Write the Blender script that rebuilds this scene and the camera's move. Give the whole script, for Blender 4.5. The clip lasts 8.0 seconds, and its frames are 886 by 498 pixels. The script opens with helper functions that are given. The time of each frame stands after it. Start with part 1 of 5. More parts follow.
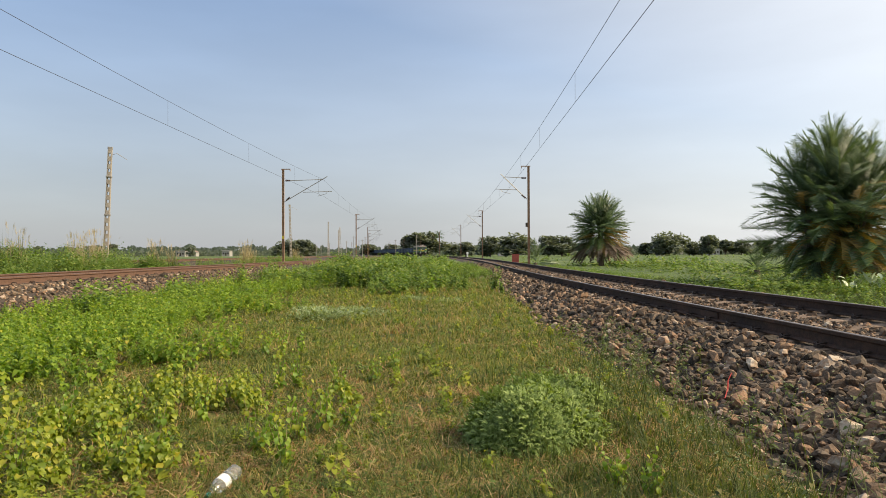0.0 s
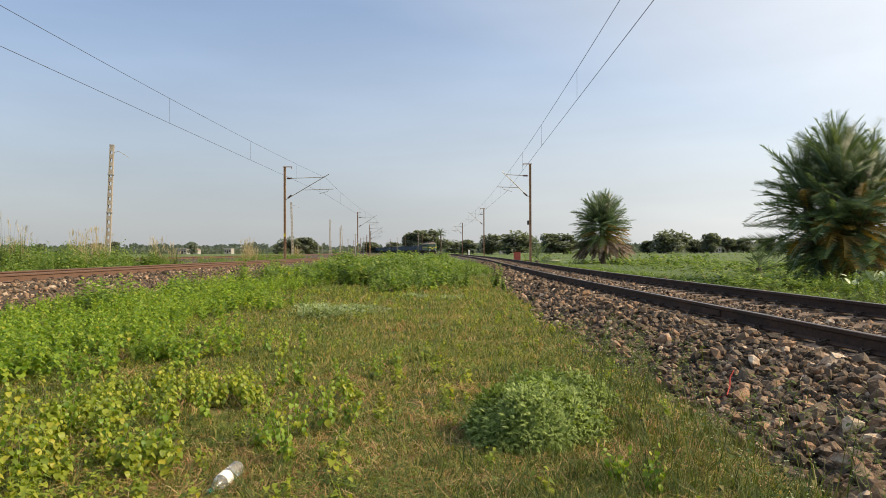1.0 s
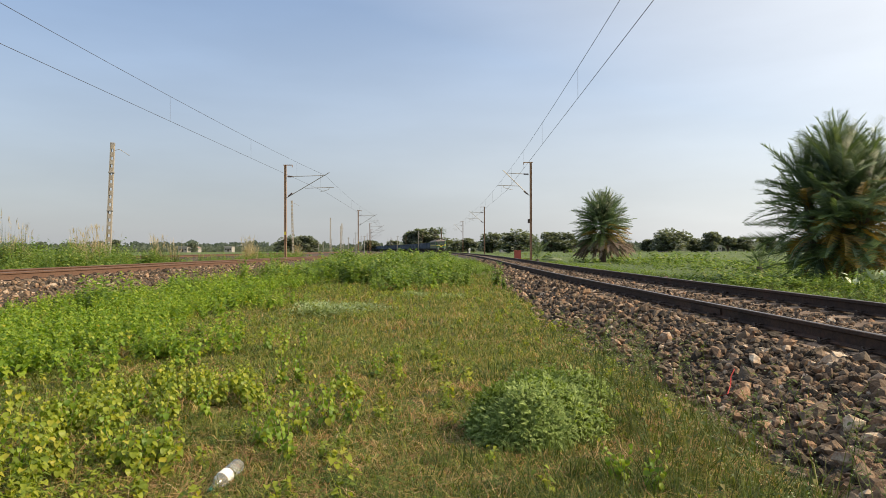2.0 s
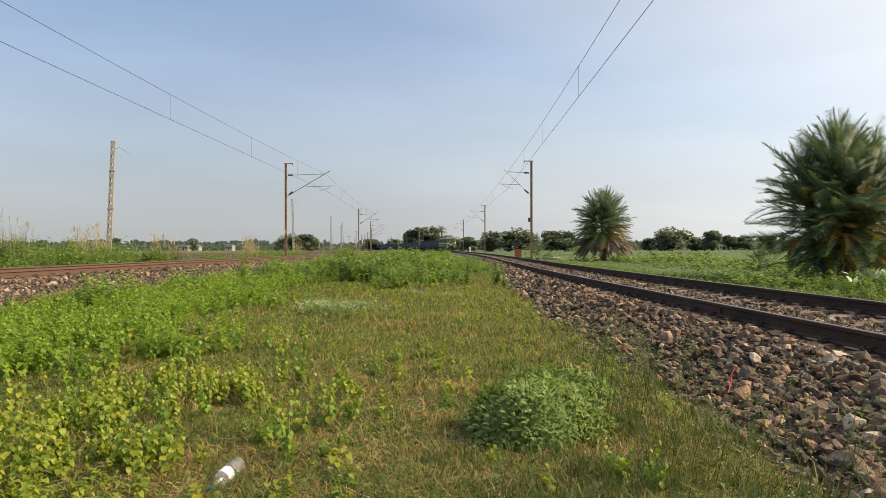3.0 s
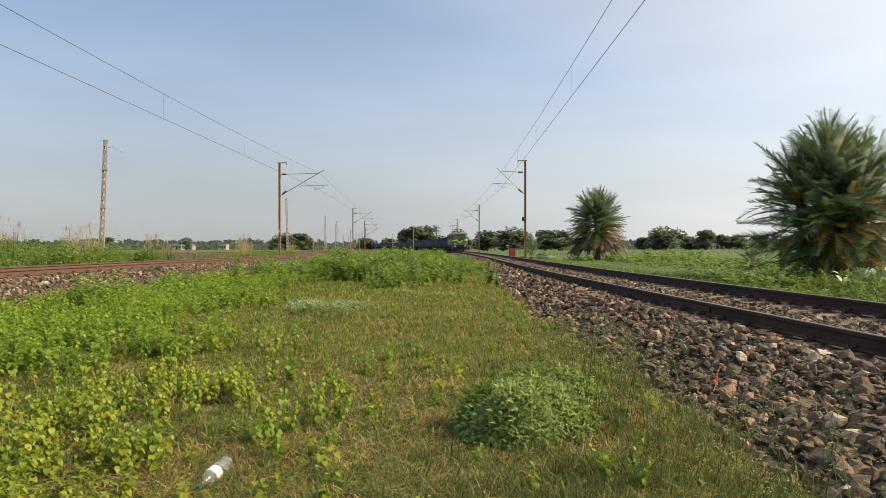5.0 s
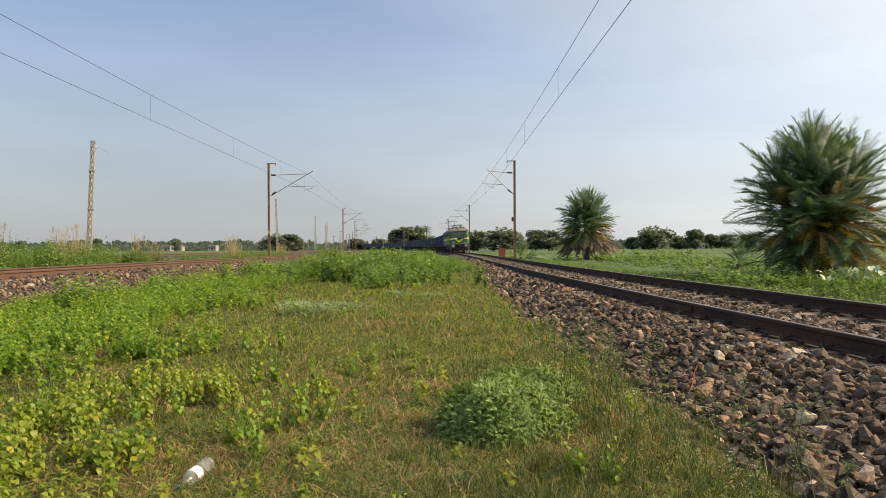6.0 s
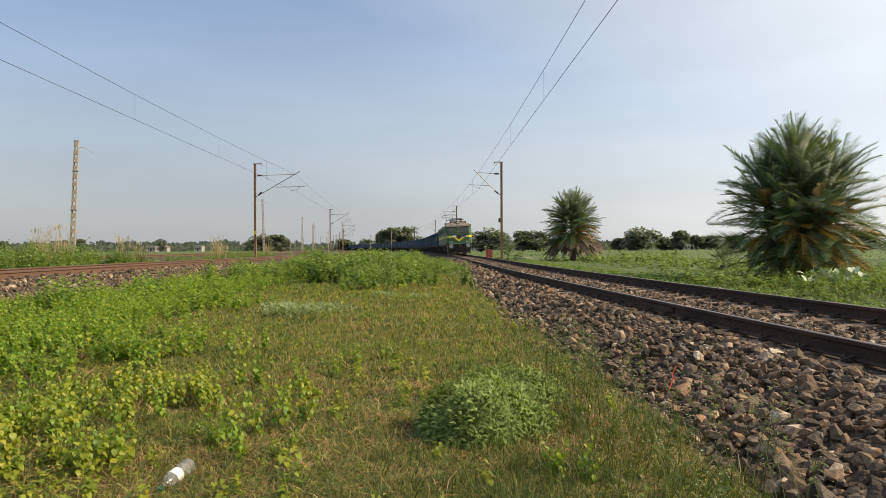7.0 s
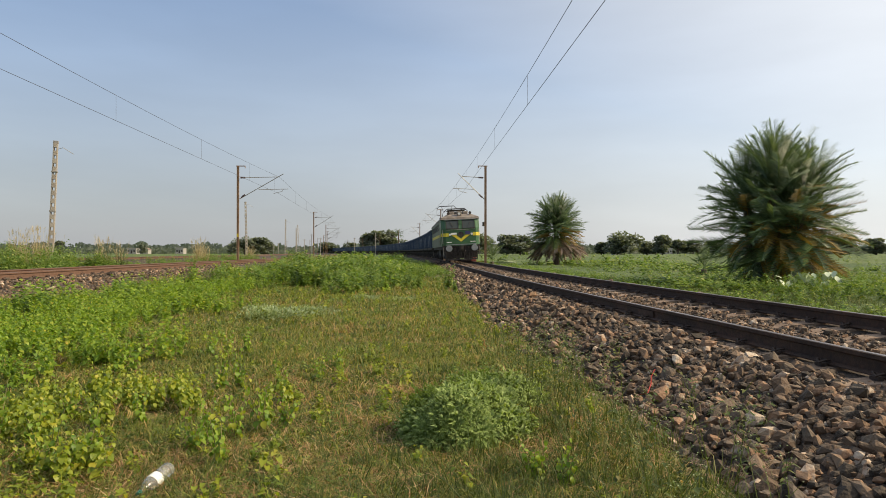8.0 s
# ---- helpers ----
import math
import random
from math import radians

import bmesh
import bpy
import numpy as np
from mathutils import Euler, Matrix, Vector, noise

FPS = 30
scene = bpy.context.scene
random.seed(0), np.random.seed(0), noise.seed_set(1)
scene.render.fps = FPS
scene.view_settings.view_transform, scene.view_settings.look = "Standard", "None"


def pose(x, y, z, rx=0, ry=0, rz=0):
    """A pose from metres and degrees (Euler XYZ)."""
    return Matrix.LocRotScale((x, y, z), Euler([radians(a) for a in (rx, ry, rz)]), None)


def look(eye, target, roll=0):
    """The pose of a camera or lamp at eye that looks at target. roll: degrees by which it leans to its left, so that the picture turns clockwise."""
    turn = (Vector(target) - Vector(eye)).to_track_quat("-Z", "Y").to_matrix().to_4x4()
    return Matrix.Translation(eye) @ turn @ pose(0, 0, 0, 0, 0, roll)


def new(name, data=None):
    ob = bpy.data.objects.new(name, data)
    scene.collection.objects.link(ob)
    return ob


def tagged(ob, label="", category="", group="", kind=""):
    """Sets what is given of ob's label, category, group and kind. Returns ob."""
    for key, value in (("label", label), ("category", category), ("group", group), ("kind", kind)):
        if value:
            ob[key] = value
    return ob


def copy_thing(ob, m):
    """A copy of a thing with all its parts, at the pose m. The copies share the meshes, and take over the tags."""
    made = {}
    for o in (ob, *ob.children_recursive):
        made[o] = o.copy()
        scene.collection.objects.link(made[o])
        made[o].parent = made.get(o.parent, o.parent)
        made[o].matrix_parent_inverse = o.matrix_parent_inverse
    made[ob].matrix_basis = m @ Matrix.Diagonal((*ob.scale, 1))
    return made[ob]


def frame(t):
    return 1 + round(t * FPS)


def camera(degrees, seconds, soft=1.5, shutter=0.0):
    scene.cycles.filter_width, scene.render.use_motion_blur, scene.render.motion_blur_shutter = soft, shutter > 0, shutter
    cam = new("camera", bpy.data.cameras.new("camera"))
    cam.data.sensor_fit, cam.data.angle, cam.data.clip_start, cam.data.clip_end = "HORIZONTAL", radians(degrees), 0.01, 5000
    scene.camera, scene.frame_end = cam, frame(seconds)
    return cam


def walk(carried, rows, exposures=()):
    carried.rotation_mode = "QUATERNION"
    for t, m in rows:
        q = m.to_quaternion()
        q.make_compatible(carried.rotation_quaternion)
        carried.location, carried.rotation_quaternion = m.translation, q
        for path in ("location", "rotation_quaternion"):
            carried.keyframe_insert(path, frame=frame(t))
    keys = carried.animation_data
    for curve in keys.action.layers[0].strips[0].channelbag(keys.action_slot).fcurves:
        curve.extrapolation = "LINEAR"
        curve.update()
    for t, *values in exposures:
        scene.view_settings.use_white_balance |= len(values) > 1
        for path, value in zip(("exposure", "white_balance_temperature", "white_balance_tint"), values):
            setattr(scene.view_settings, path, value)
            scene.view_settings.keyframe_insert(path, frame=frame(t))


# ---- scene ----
PATH = [
    (0.0, pose(-0.015, 0.010, 1.406, 90.412, 0.191, 0.007)),
    (0.5, pose(-0.016, 0.009, 1.404, 90.305, 0.157, 0.079)),
    (1.0, pose(-0.017, 0.014, 1.399, 90.216, 0.167, 0.148)),
    (1.5, pose(-0.018, 0.018, 1.398, 90.140, 0.135, 0.162)),
    (3.0, pose(-0.019, 0.020, 1.398, 89.947, 0.053, 0.233)),
    (3.5, pose(-0.017, 0.017, 1.395, 89.889, 0.048, 0.216)),
    (4.0, pose(-0.012, 0.009, 1.398, 89.876, 0.015, 0.154)),
    (4.5, pose(0.000, 0.000, 1.400, 89.872, -0.000, 0.000)),
    (6.0, pose(0.109, -0.094, 1.422, 89.892, 0.250, -1.095)),
    (6.5, pose(0.137, -0.129, 1.426, 89.924, 0.274, -1.645)),
    (7.0, pose(0.155, -0.137, 1.432, 89.953, 0.200, -2.215)),
    (7.5, pose(0.168, -0.161, 1.435, 90.044, 0.128, -2.858)),
    (8.0, pose(0.171, -0.175, 1.439, 90.259, -0.021, -3.648)),
]
EXPOSURE = [(0.0, 0.40), (4.5, 0.39), (6.0, 0.36), (7.0, 0.33), (8.0, 0.28)]
cam = camera(70, 8.0, soft=0.65)
walk(cam, PATH, EXPOSURE)

# ---------------- light ----------------
SUN_EL, SUN_AZ = radians(38), radians(98)      # azimuth clockwise from +y
world = bpy.data.worlds.new("sky")
scene.world = world
world.use_nodes = True
wn, wl = world.node_tree.nodes, world.node_tree.links
sky = wn.new("ShaderNodeTexSky")
sky.sky_type = "NISHITA"
sky.sun_disc = False
sky.sun_elevation, sky.sun_rotation = SUN_EL, SUN_AZ
sky.air_density, sky.dust_density, sky.ozone_density = 1.0, 0.8, 2.0
sky.altitude = 0
wn["Background"].inputs["Strength"].default_value = 0.14
# thin haze: pale towards the horizon all round, brighter towards the sun
direction = wn.new("ShaderNodeTexCoord")
split = wn.new("ShaderNodeSeparateXYZ")
wl.new(direction.outputs["Generated"], split.inputs[0])
height = wn.new("ShaderNodeMapRange")
height.interpolation_type = "SMOOTHSTEP"
height.inputs["From Min"].default_value, height.inputs["From Max"].default_value = -0.05, 0.50
height.inputs["To Min"].default_value, height.inputs["To Max"].default_value = 0.95, 0.08
wl.new(split.outputs["Z"], height.inputs["Value"])
facing = wn.new("ShaderNodeVectorMath")
facing.operation = "DOT_PRODUCT"
facing.inputs[1].default_value = (math.sin(SUN_AZ) * math.cos(SUN_EL), math.cos(SUN_AZ) * math.cos(SUN_EL), math.sin(SUN_EL))
wl.new(direction.outputs["Generated"], facing.inputs[0])
near_sun = wn.new("ShaderNodeMapRange")
near_sun.interpolation_type = "SMOOTHSTEP"
near_sun.inputs["From Min"].default_value, near_sun.inputs["From Max"].default_value = -0.38, 0.90
near_sun.inputs["To Min"].default_value, near_sun.inputs["To Max"].default_value = 0.0, 1.0
wl.new(facing.outputs["Value"], near_sun.inputs["Value"])
haze = wn.new("ShaderNodeMixRGB")
haze.inputs[1].default_value, haze.inputs[2].default_value = (2.40, 2.48, 2.62, 1), (5.9, 5.95, 5.95, 1)
wl.new(near_sun.outputs[0], haze.inputs[0])
thicker = wn.new("ShaderNodeMath")
thicker.operation = "MAXIMUM"
wl.new(height.outputs[0], thicker.inputs[0])
wl.new(near_sun.outputs[0], thicker.inputs[1])
mixed = wn.new("ShaderNodeMixRGB")
wl.new(thicker.outputs[0], mixed.inputs[0])
wl.new(sky.outputs["Color"], mixed.inputs[1])
wl.new(haze.outputs[0], mixed.inputs[2])
# faint streaks of high cloud
stretch = wn.new("ShaderNodeMapping")
stretch.inputs["Scale"].default_value = (2.0, 2.0, 9.0)
wl.new(direction.outputs["Generated"], stretch.inputs["Vector"])
cloud = wn.new("ShaderNodeTexNoise")
cloud.inputs["Scale"].default_value, cloud.inputs["Detail"].default_value = 1.6, 5.0
wl.new(stretch.outputs[0], cloud.inputs["Vector"])
veil = wn.new("ShaderNodeMapRange")
veil.inputs["From Min"].default_value, veil.inputs["From Max"].default_value = 0.35, 0.75
veil.inputs["To Min"].default_value, veil.inputs["To Max"].default_value = 0.97, 1.06
wl.new(cloud.outputs["Fac"], veil.inputs["Value"])
veiled = wn.new("ShaderNodeVectorMath")
veiled.operation = "SCALE"
wl.new(mixed.outputs[0], veiled.inputs[0])
wl.new(veil.outputs[0], veiled.inputs["Scale"])
wl.new(veiled.outputs[0], wn["Background"].inputs["Color"])
sun = new("sun", bpy.data.lights.new("sun", "SUN"))
sun.data.energy, sun.data.angle, sun.data.color = 4.4, radians(0.6), (1.0, 0.82, 0.57)
sun_way = Vector((math.sin(SUN_AZ) * math.cos(SUN_EL), math.cos(SUN_AZ) * math.cos(SUN_EL), math.sin(SUN_EL)))
sun.matrix_world = look(sun_way * 50, (0, 0, 0))

# ---------------- materials ----------------


def material(name, ramp, scale=4.0, rough=0.8, metal=0.0, bump=0.3, detail=6.0, island=0.0, rand=0.0, through_leaf=0.0, fine=0.0, blotch=0.0, bump_dist=0.02):
    """Two scales of noise through a colour ramp; island/rand vary pieces; through_leaf lets light through."""
    m = bpy.data.materials.new(name)
    m.use_nodes = True
    n, l = m.node_tree.nodes, m.node_tree.links
    b = n["Principled BSDF"]
    co = n.new("ShaderNodeTexCoord")
    n1 = n.new("ShaderNodeTexNoise")
    n1.inputs["Scale"].default_value, n1.inputs["Detail"].default_value, n1.inputs["Roughness"].default_value = scale, detail, 0.65
    l.new(co.outputs["Object"], n1.inputs["Vector"])
    fac = n1.outputs["Fac"]
    if blotch:
        n2 = n.new("ShaderNodeTexNoise")
        n2.inputs["Scale"].default_value, n2.inputs["Detail"].default_value = blotch, 3.0
        l.new(co.outputs["Object"], n2.inputs["Vector"])
        mx = n.new("ShaderNodeMath")
        mx.operation = "MULTIPLY_ADD"
        l.new(n2.outputs["Fac"], mx.inputs[0])
        mx.inputs[1].default_value = 0.9
        half = n.new("ShaderNodeMath")
        half.operation = "MULTIPLY_ADD"
        l.new(fac, half.inputs[0])
        half.inputs[1].default_value, half.inputs[2].default_value = 0.9, -0.4
        l.new(half.outputs[0], mx.inputs[2])
        fac = mx.outputs[0]
    if island or rand:
        g = n.new("ShaderNodeNewGeometry") if island else n.new("ShaderNodeObjectInfo")
        src = g.outputs["Random Per Island"] if island else g.outputs["Random"]
        ad = n.new("ShaderNodeMath")
        ad.operation = "MULTIPLY_ADD"
        l.new(src, ad.inputs[0])
        ad.inputs[1].default_value = island or rand
        sh = n.new("ShaderNodeMath")
        sh.operation = "MULTIPLY_ADD"
        l.new(fac, sh.inputs[0])
        sh.inputs[1].default_value = 1.0 - 0.6 * (island or rand)
        sh.inputs[2].default_value = -0.2 * (island or rand)
        l.new(sh.outputs[0], ad.inputs[2])
        fac = ad.outputs[0]
    cr = n.new("ShaderNodeValToRGB")
    el = cr.color_ramp.elements
    while len(el) < len(ramp):
        el.new(0.5)
    for e, (p, c) in zip(el, ramp):
        e.position, e.color = p, (*c, 1)
    l.new(fac, cr.inputs[0])
    l.new(cr.outputs[0], b.inputs["Base Color"])
    b.inputs["Roughness"].default_value, b.inputs["Metallic"].default_value = rough, metal
    if bump:
        bp = n.new("ShaderNodeBump")
        bp.inputs["Strength"].default_value, bp.inputs["Distance"].default_value = bump, bump_dist
        nf = n.new("ShaderNodeTexNoise")
        nf.inputs["Scale"].default_value, nf.inputs["Detail"].default_value = fine or scale * 5, 5.0
        l.new(co.outputs["Object"], nf.inputs["Vector"])
        l.new(nf.outputs["Fac"], bp.inputs["Height"])
        l.new(bp.outputs[0], b.inputs["Normal"])
    if through_leaf:
        tr = n.new("ShaderNodeBsdfTranslucent")
        bright = n.new("ShaderNodeMixRGB")
        bright.blend_type = "MULTIPLY"
        bright.inputs[0].default_value = 1.0
        bright.inputs[2].default_value = (1.5, 1.5, 0.7, 1)
        l.new(cr.outputs[0], bright.inputs[1])
        l.new(bright.outputs[0], tr.inputs["Color"])
        mix = n.new("ShaderNodeMixShader")
        mix.inputs[0].default_value = through_leaf
        l.new(b.outputs[0], mix.inputs[1])
        l.new(tr.outputs[0], mix.inputs[2])
        l.new(mix.outputs[0], n["Material Output"].inputs[0])
    return m


M_GROUND = material("dry_turf", [(0.28, (0.030, 0.036, 0.009)), (0.44, (0.075, 0.092, 0.018)), (0.58, (0.14, 0.15, 0.033)), (0.74, (0.26, 0.19, 0.075))], 32, 0.95, bump=1.0, blotch=0.7, fine=48, bump_dist=0.05)
M_FIELD = material("field_green", [(0.3, (0.05, 0.085, 0.02)), (0.5, (0.085, 0.13, 0.03)), (0.7, (0.14, 0.17, 0.045)), (0.85, (0.22, 0.19, 0.08))], 2.0, 0.95, bump=0.9, blotch=0.05, fine=5, bump_dist=0.3)
M_GRASS = material("grass_blades", [(0.1, (0.058, 0.092, 0.012)), (0.4, (0.122, 0.165, 0.021)), (0.7, (0.23, 0.245, 0.042)), (0.95, (0.45, 0.30, 0.12))], 1.2, 0.7, bump=0, island=0.85, through_leaf=0.33, blotch=0.6)
M_LUSH = material("lush_grass_blades", [(0.1, (0.034, 0.058, 0.009)), (0.5, (0.070, 0.105, 0.016)), (0.82, (0.125, 0.15, 0.032)), (1.0, (0.30, 0.22, 0.09))], 1.2, 0.65, bump=0, island=0.85, through_leaf=0.3)
M_STRAW = material("straw", [(0.2, (0.27, 0.14, 0.055)), (0.6, (0.44, 0.27, 0.12)), (0.9, (0.56, 0.42, 0.23))], 2, 0.8, bump=0, island=0.8, through_leaf=0.2)
M_REED = material("dry_reed", [(0.2, (0.34, 0.26, 0.15)), (0.6, (0.48, 0.40, 0.26)), (0.9, (0.58, 0.50, 0.36))], 2, 0.8, bump=0, island=0.6, through_leaf=0.3)
M_WEED = material("weed_leaves", [(0.05, (0.085, 0.155, 0.016)), (0.35, (0.16, 0.265, 0.025)), (0.7, (0.265, 0.365, 0.038)), (0.93, (0.33, 0.37, 0.045)), (0.98, (0.60, 0.44, 0.06))], 1.0, 0.55, bump=0, island=0.85, through_leaf=0.42)
M_WEED_Y = material("yellowing_weed_leaves", [(0.05, (0.115, 0.17, 0.016)), (0.4, (0.205, 0.265, 0.024)), (0.75, (0.31, 0.35, 0.036)), (0.95, (0.42, 0.38, 0.05)), (0.99, (0.6, 0.40, 0.05))], 1.0, 0.5, bump=0, island=0.85, through_leaf=0.42)
M_LEAF = material("yellow_green_leaf", [(0.05, (0.09, 0.17, 0.016)), (0.4, (0.16, 0.26, 0.022)), (0.75, (0.25, 0.34, 0.035)), (0.93, (0.39, 0.38, 0.045)), (0.99, (0.6, 0.40, 0.05))], 3.0, 0.5, bump=0, rand=0.85, through_leaf=0.42)
M_SPRIG = material("feathery_sprig", [(0.05, (0.11, 0.165, 0.035)), (0.4, (0.20, 0.275, 0.065)), (0.8, (0.32, 0.40, 0.13)), (0.97, (0.42, 0.48, 0.23))], 1.0, 0.65, bump=0, island=0.7, through_leaf=0.38)
M_WEED_D = material("dark_weed_leaves", [(0.05, (0.065, 0.12, 0.02)), (0.4, (0.125, 0.205, 0.034)), (0.75, (0.20, 0.285, 0.055)), (0.95, (0.34, 0.35, 0.10))], 1.0, 0.6, bump=0, island=0.85, through_leaf=0.38)
M_SILVER = material("silvery_leaves", [(0.05, (0.14, 0.20, 0.08)), (0.5, (0.27, 0.34, 0.17)), (0.95, (0.46, 0.51, 0.33))], 1.0, 0.8, bump=0, island=0.7, through_leaf=0.3)
M_STEM = material("weed_stems", [(0.3, (0.14, 0.15, 0.04)), (0.7, (0.26, 0.22, 0.09))], 5, 0.7, bump=0, island=0.5)
M_PALM = material("palm_fronds", [(0.05, (0.045, 0.078, 0.033)), (0.45, (0.088, 0.138, 0.060)), (0.8, (0.15, 0.205, 0.095)), (0.97, (0.24, 0.28, 0.14))], 0.6, 0.42, bump=0, island=0.7, through_leaf=0.3)
M_PALM_OLD = material("yellowed_palm_fronds", [(0.05, (0.11, 0.085, 0.016)), (0.5, (0.23, 0.15, 0.025)), (0.9, (0.34, 0.23, 0.05))], 0.8, 0.6, bump=0, island=0.7, through_leaf=0.25)
M_PALM_DEAD = material("dead_palm_fronds", [(0.1, (0.12, 0.085, 0.065)), (0.5, (0.24, 0.175, 0.135)), (0.9, (0.36, 0.28, 0.22))], 0.8, 0.85, bump=0, island=0.7, through_leaf=0.1)
M_BARK = material("bark", [(0.2, (0.05, 0.04, 0.03)), (0.6, (0.13, 0.10, 0.075)), (0.9, (0.2, 0.17, 0.13))], 12, 0.9, bump=0.8)
# distant foliage: aerial haze painted in, paler and greyer than real leaves
M_TREE_HAZED = material("haze_paled_tree_leaves", [(0.05, (0.13, 0.155, 0.125)), (0.5, (0.16, 0.185, 0.145)), (0.9, (0.20, 0.225, 0.17))], 0.3, 0.9, bump=0, island=0.8, through_leaf=0.3)
M_TREE_FAR_HAZED = material("haze_paled_far_leaves", [(0.05, (0.12, 0.145, 0.13)), (0.5, (0.14, 0.17, 0.145)), (0.9, (0.16, 0.19, 0.16))], 0.3, 0.9, bump=0, island=0.8, through_leaf=0.3)
STONE_RAMP = [(0.05, (0.030, 0.023, 0.016)), (0.25, (0.076, 0.057, 0.040)), (0.42, (0.11, 0.068, 0.040)), (0.55, (0.125, 0.099, 0.073)), (0.70, (0.19, 0.125, 0.076)), (0.84, (0.28, 0.165, 0.095)), (0.97, (0.52, 0.44, 0.34))]
M_STONE = material("ballast_stone", STONE_RAMP, 11, 0.9, bump=0.7, island=0.85, fine=40)
M_STONE_P = material("loose_ballast_stone", STONE_RAMP, 3, 0.9, bump=0.7, rand=0.85, fine=9, bump_dist=0.1)
M_BED = material("ballast_bed", [(0.2, (0.022, 0.016, 0.012)), (0.5, (0.055, 0.040, 0.029)), (0.8, (0.12, 0.085, 0.062))], 14, 0.95, bump=1.0, fine=22, bump_dist=0.05)
M_RAIL = material("rusty_rail", [(0.2, (0.026, 0.015, 0.010)), (0.5, (0.052, 0.029, 0.018)), (0.8, (0.10, 0.052, 0.032))], 20, 0.85, 0.0, bump=0.4, blotch=1.5)
M_RAIL_L = material("orange_rusty_rail", [(0.2, (0.07, 0.038, 0.025)), (0.5, (0.13, 0.07, 0.042)), (0.8, (0.19, 0.11, 0.07))], 20, 0.75, 0.1, bump=0.4)
M_HEAD = material("polished_railhead", [(0.3, (0.16, 0.14, 0.13)), (0.7, (0.26, 0.24, 0.23))], 30, 0.42, 0.8, bump=0.05)
M_SLEEPER = material("concrete_sleeper", [(0.2, (0.13, 0.088, 0.060)), (0.5, (0.21, 0.145, 0.100)), (0.8, (0.30, 0.22, 0.16))], 14, 0.9, bump=0.4, rand=0.3)
M_CLIP = material("iron_clip", [(0.3, (0.03, 0.022, 0.018)), (0.7, (0.07, 0.05, 0.04))], 20, 0.7, 0.3, bump=0.2)
M_MAST = material("rust_streaked_mast", [(0.2, (0.19, 0.11, 0.06)), (0.5, (0.30, 0.185, 0.11)), (0.8, (0.40, 0.29, 0.21))], 3, 0.7, 0.1, bump=0.2, blotch=0.7)
M_GALV = material("galvanised_steel", [(0.3, (0.24, 0.22, 0.19)), (0.7, (0.40, 0.37, 0.33))], 8, 0.55, 0.4, bump=0.1)
M_LATTICE = material("weathered_lattice_steel", [(0.2, (0.25, 0.20, 0.15)), (0.5, (0.36, 0.315, 0.26)), (0.8, (0.46, 0.425, 0.365))], 5, 0.7, 0.1, bump=0.2)
M_WIRE = material("copper_wire", [(0.3, (0.05, 0.045, 0.045)), (0.7, (0.09, 0.08, 0.08))], 8, 0.6, 0.5, bump=0)
M_INSUL = material("brown_insulator", [(0.3, (0.05, 0.025, 0.02)), (0.7, (0.09, 0.05, 0.04))], 8, 0.3, 0, bump=0)
M_YELLOW = material("yellow_paint", [(0.3, (0.62, 0.47, 0.02)), (0.7, (0.72, 0.58, 0.05))], 6, 0.5, bump=0.1)
M_GREEN = material("green_loco_paint", [(0.25, (0.024, 0.075, 0.026)), (0.5, (0.036, 0.105, 0.036)), (0.8, (0.06, 0.13, 0.052))], 2.5, 0.4, bump=0.08, blotch=0.8)
M_GREEN_S = material("faded_green_paint", [(0.25, (0.05, 0.085, 0.05)), (0.5, (0.08, 0.115, 0.07)), (0.8, (0.13, 0.15, 0.10))], 2.5, 0.5, bump=0.08, blotch=0.6)
M_ROOF = material("sooty_loco_roof", [(0.25, (0.13, 0.105, 0.085)), (0.5, (0.21, 0.175, 0.145)), (0.8, (0.30, 0.26, 0.22))], 4, 0.7, bump=0.2, blotch=1.0)
M_UNDER = material("grimy_underframe", [(0.25, (0.018, 0.015, 0.013)), (0.5, (0.04, 0.034, 0.03)), (0.8, (0.09, 0.07, 0.055))], 6, 0.8, 0.1, bump=0.3)
M_BLUE = material("blue_wagon_paint", [(0.2, (0.026, 0.045, 0.085)), (0.5, (0.04, 0.068, 0.125)), (0.75, (0.07, 0.095, 0.14)), (0.95, (0.14, 0.11, 0.09))], 2.0, 0.6, bump=0.15, blotch=0.5, rand=0.3)
M_GREYP = material("grey_buffer_paint", [(0.3, (0.17, 0.18, 0.19)), (0.7, (0.28, 0.29, 0.29))], 5, 0.5, 0.2, bump=0.1)
M_WHITE = material("white_paint", [(0.3, (0.68, 0.67, 0.62)), (0.7, (0.8, 0.79, 0.75))], 5, 0.6, bump=0.1)
M_RED = material("red_box_paint", [(0.3, (0.36, 0.07, 0.045)), (0.7, (0.48, 0.11, 0.07))], 5, 0.6, bump=0.15)
M_DARKBLUE = material("dark_blue_panel", [(0.3, (0.03, 0.03, 0.10)), (0.7, (0.06, 0.05, 0.16))], 5, 0.5, bump=0)
M_PALE = material("pale_cactus_pads", [(0.2, (0.36, 0.44, 0.24)), (0.7, (0.55, 0.60, 0.42))], 6, 0.6, bump=0.2, rand=0.3)
M_HOUSE = material("limewashed_wall", [(0.3, (0.28, 0.27, 0.25)), (0.7, (0.42, 0.40, 0.37))], 2, 0.9, bump=0.2, rand=0.4)
M_HROOF = material("tiled_roof", [(0.3, (0.18, 0.12, 0.09)), (0.7, (0.28, 0.2, 0.16))], 3, 0.9, bump=0.2)
M_TEAL = material("teal_cap", [(0.3, (0.0, 0.33, 0.30)), (0.7, (0.01, 0.42, 0.38))], 5, 0.4, bump=0)
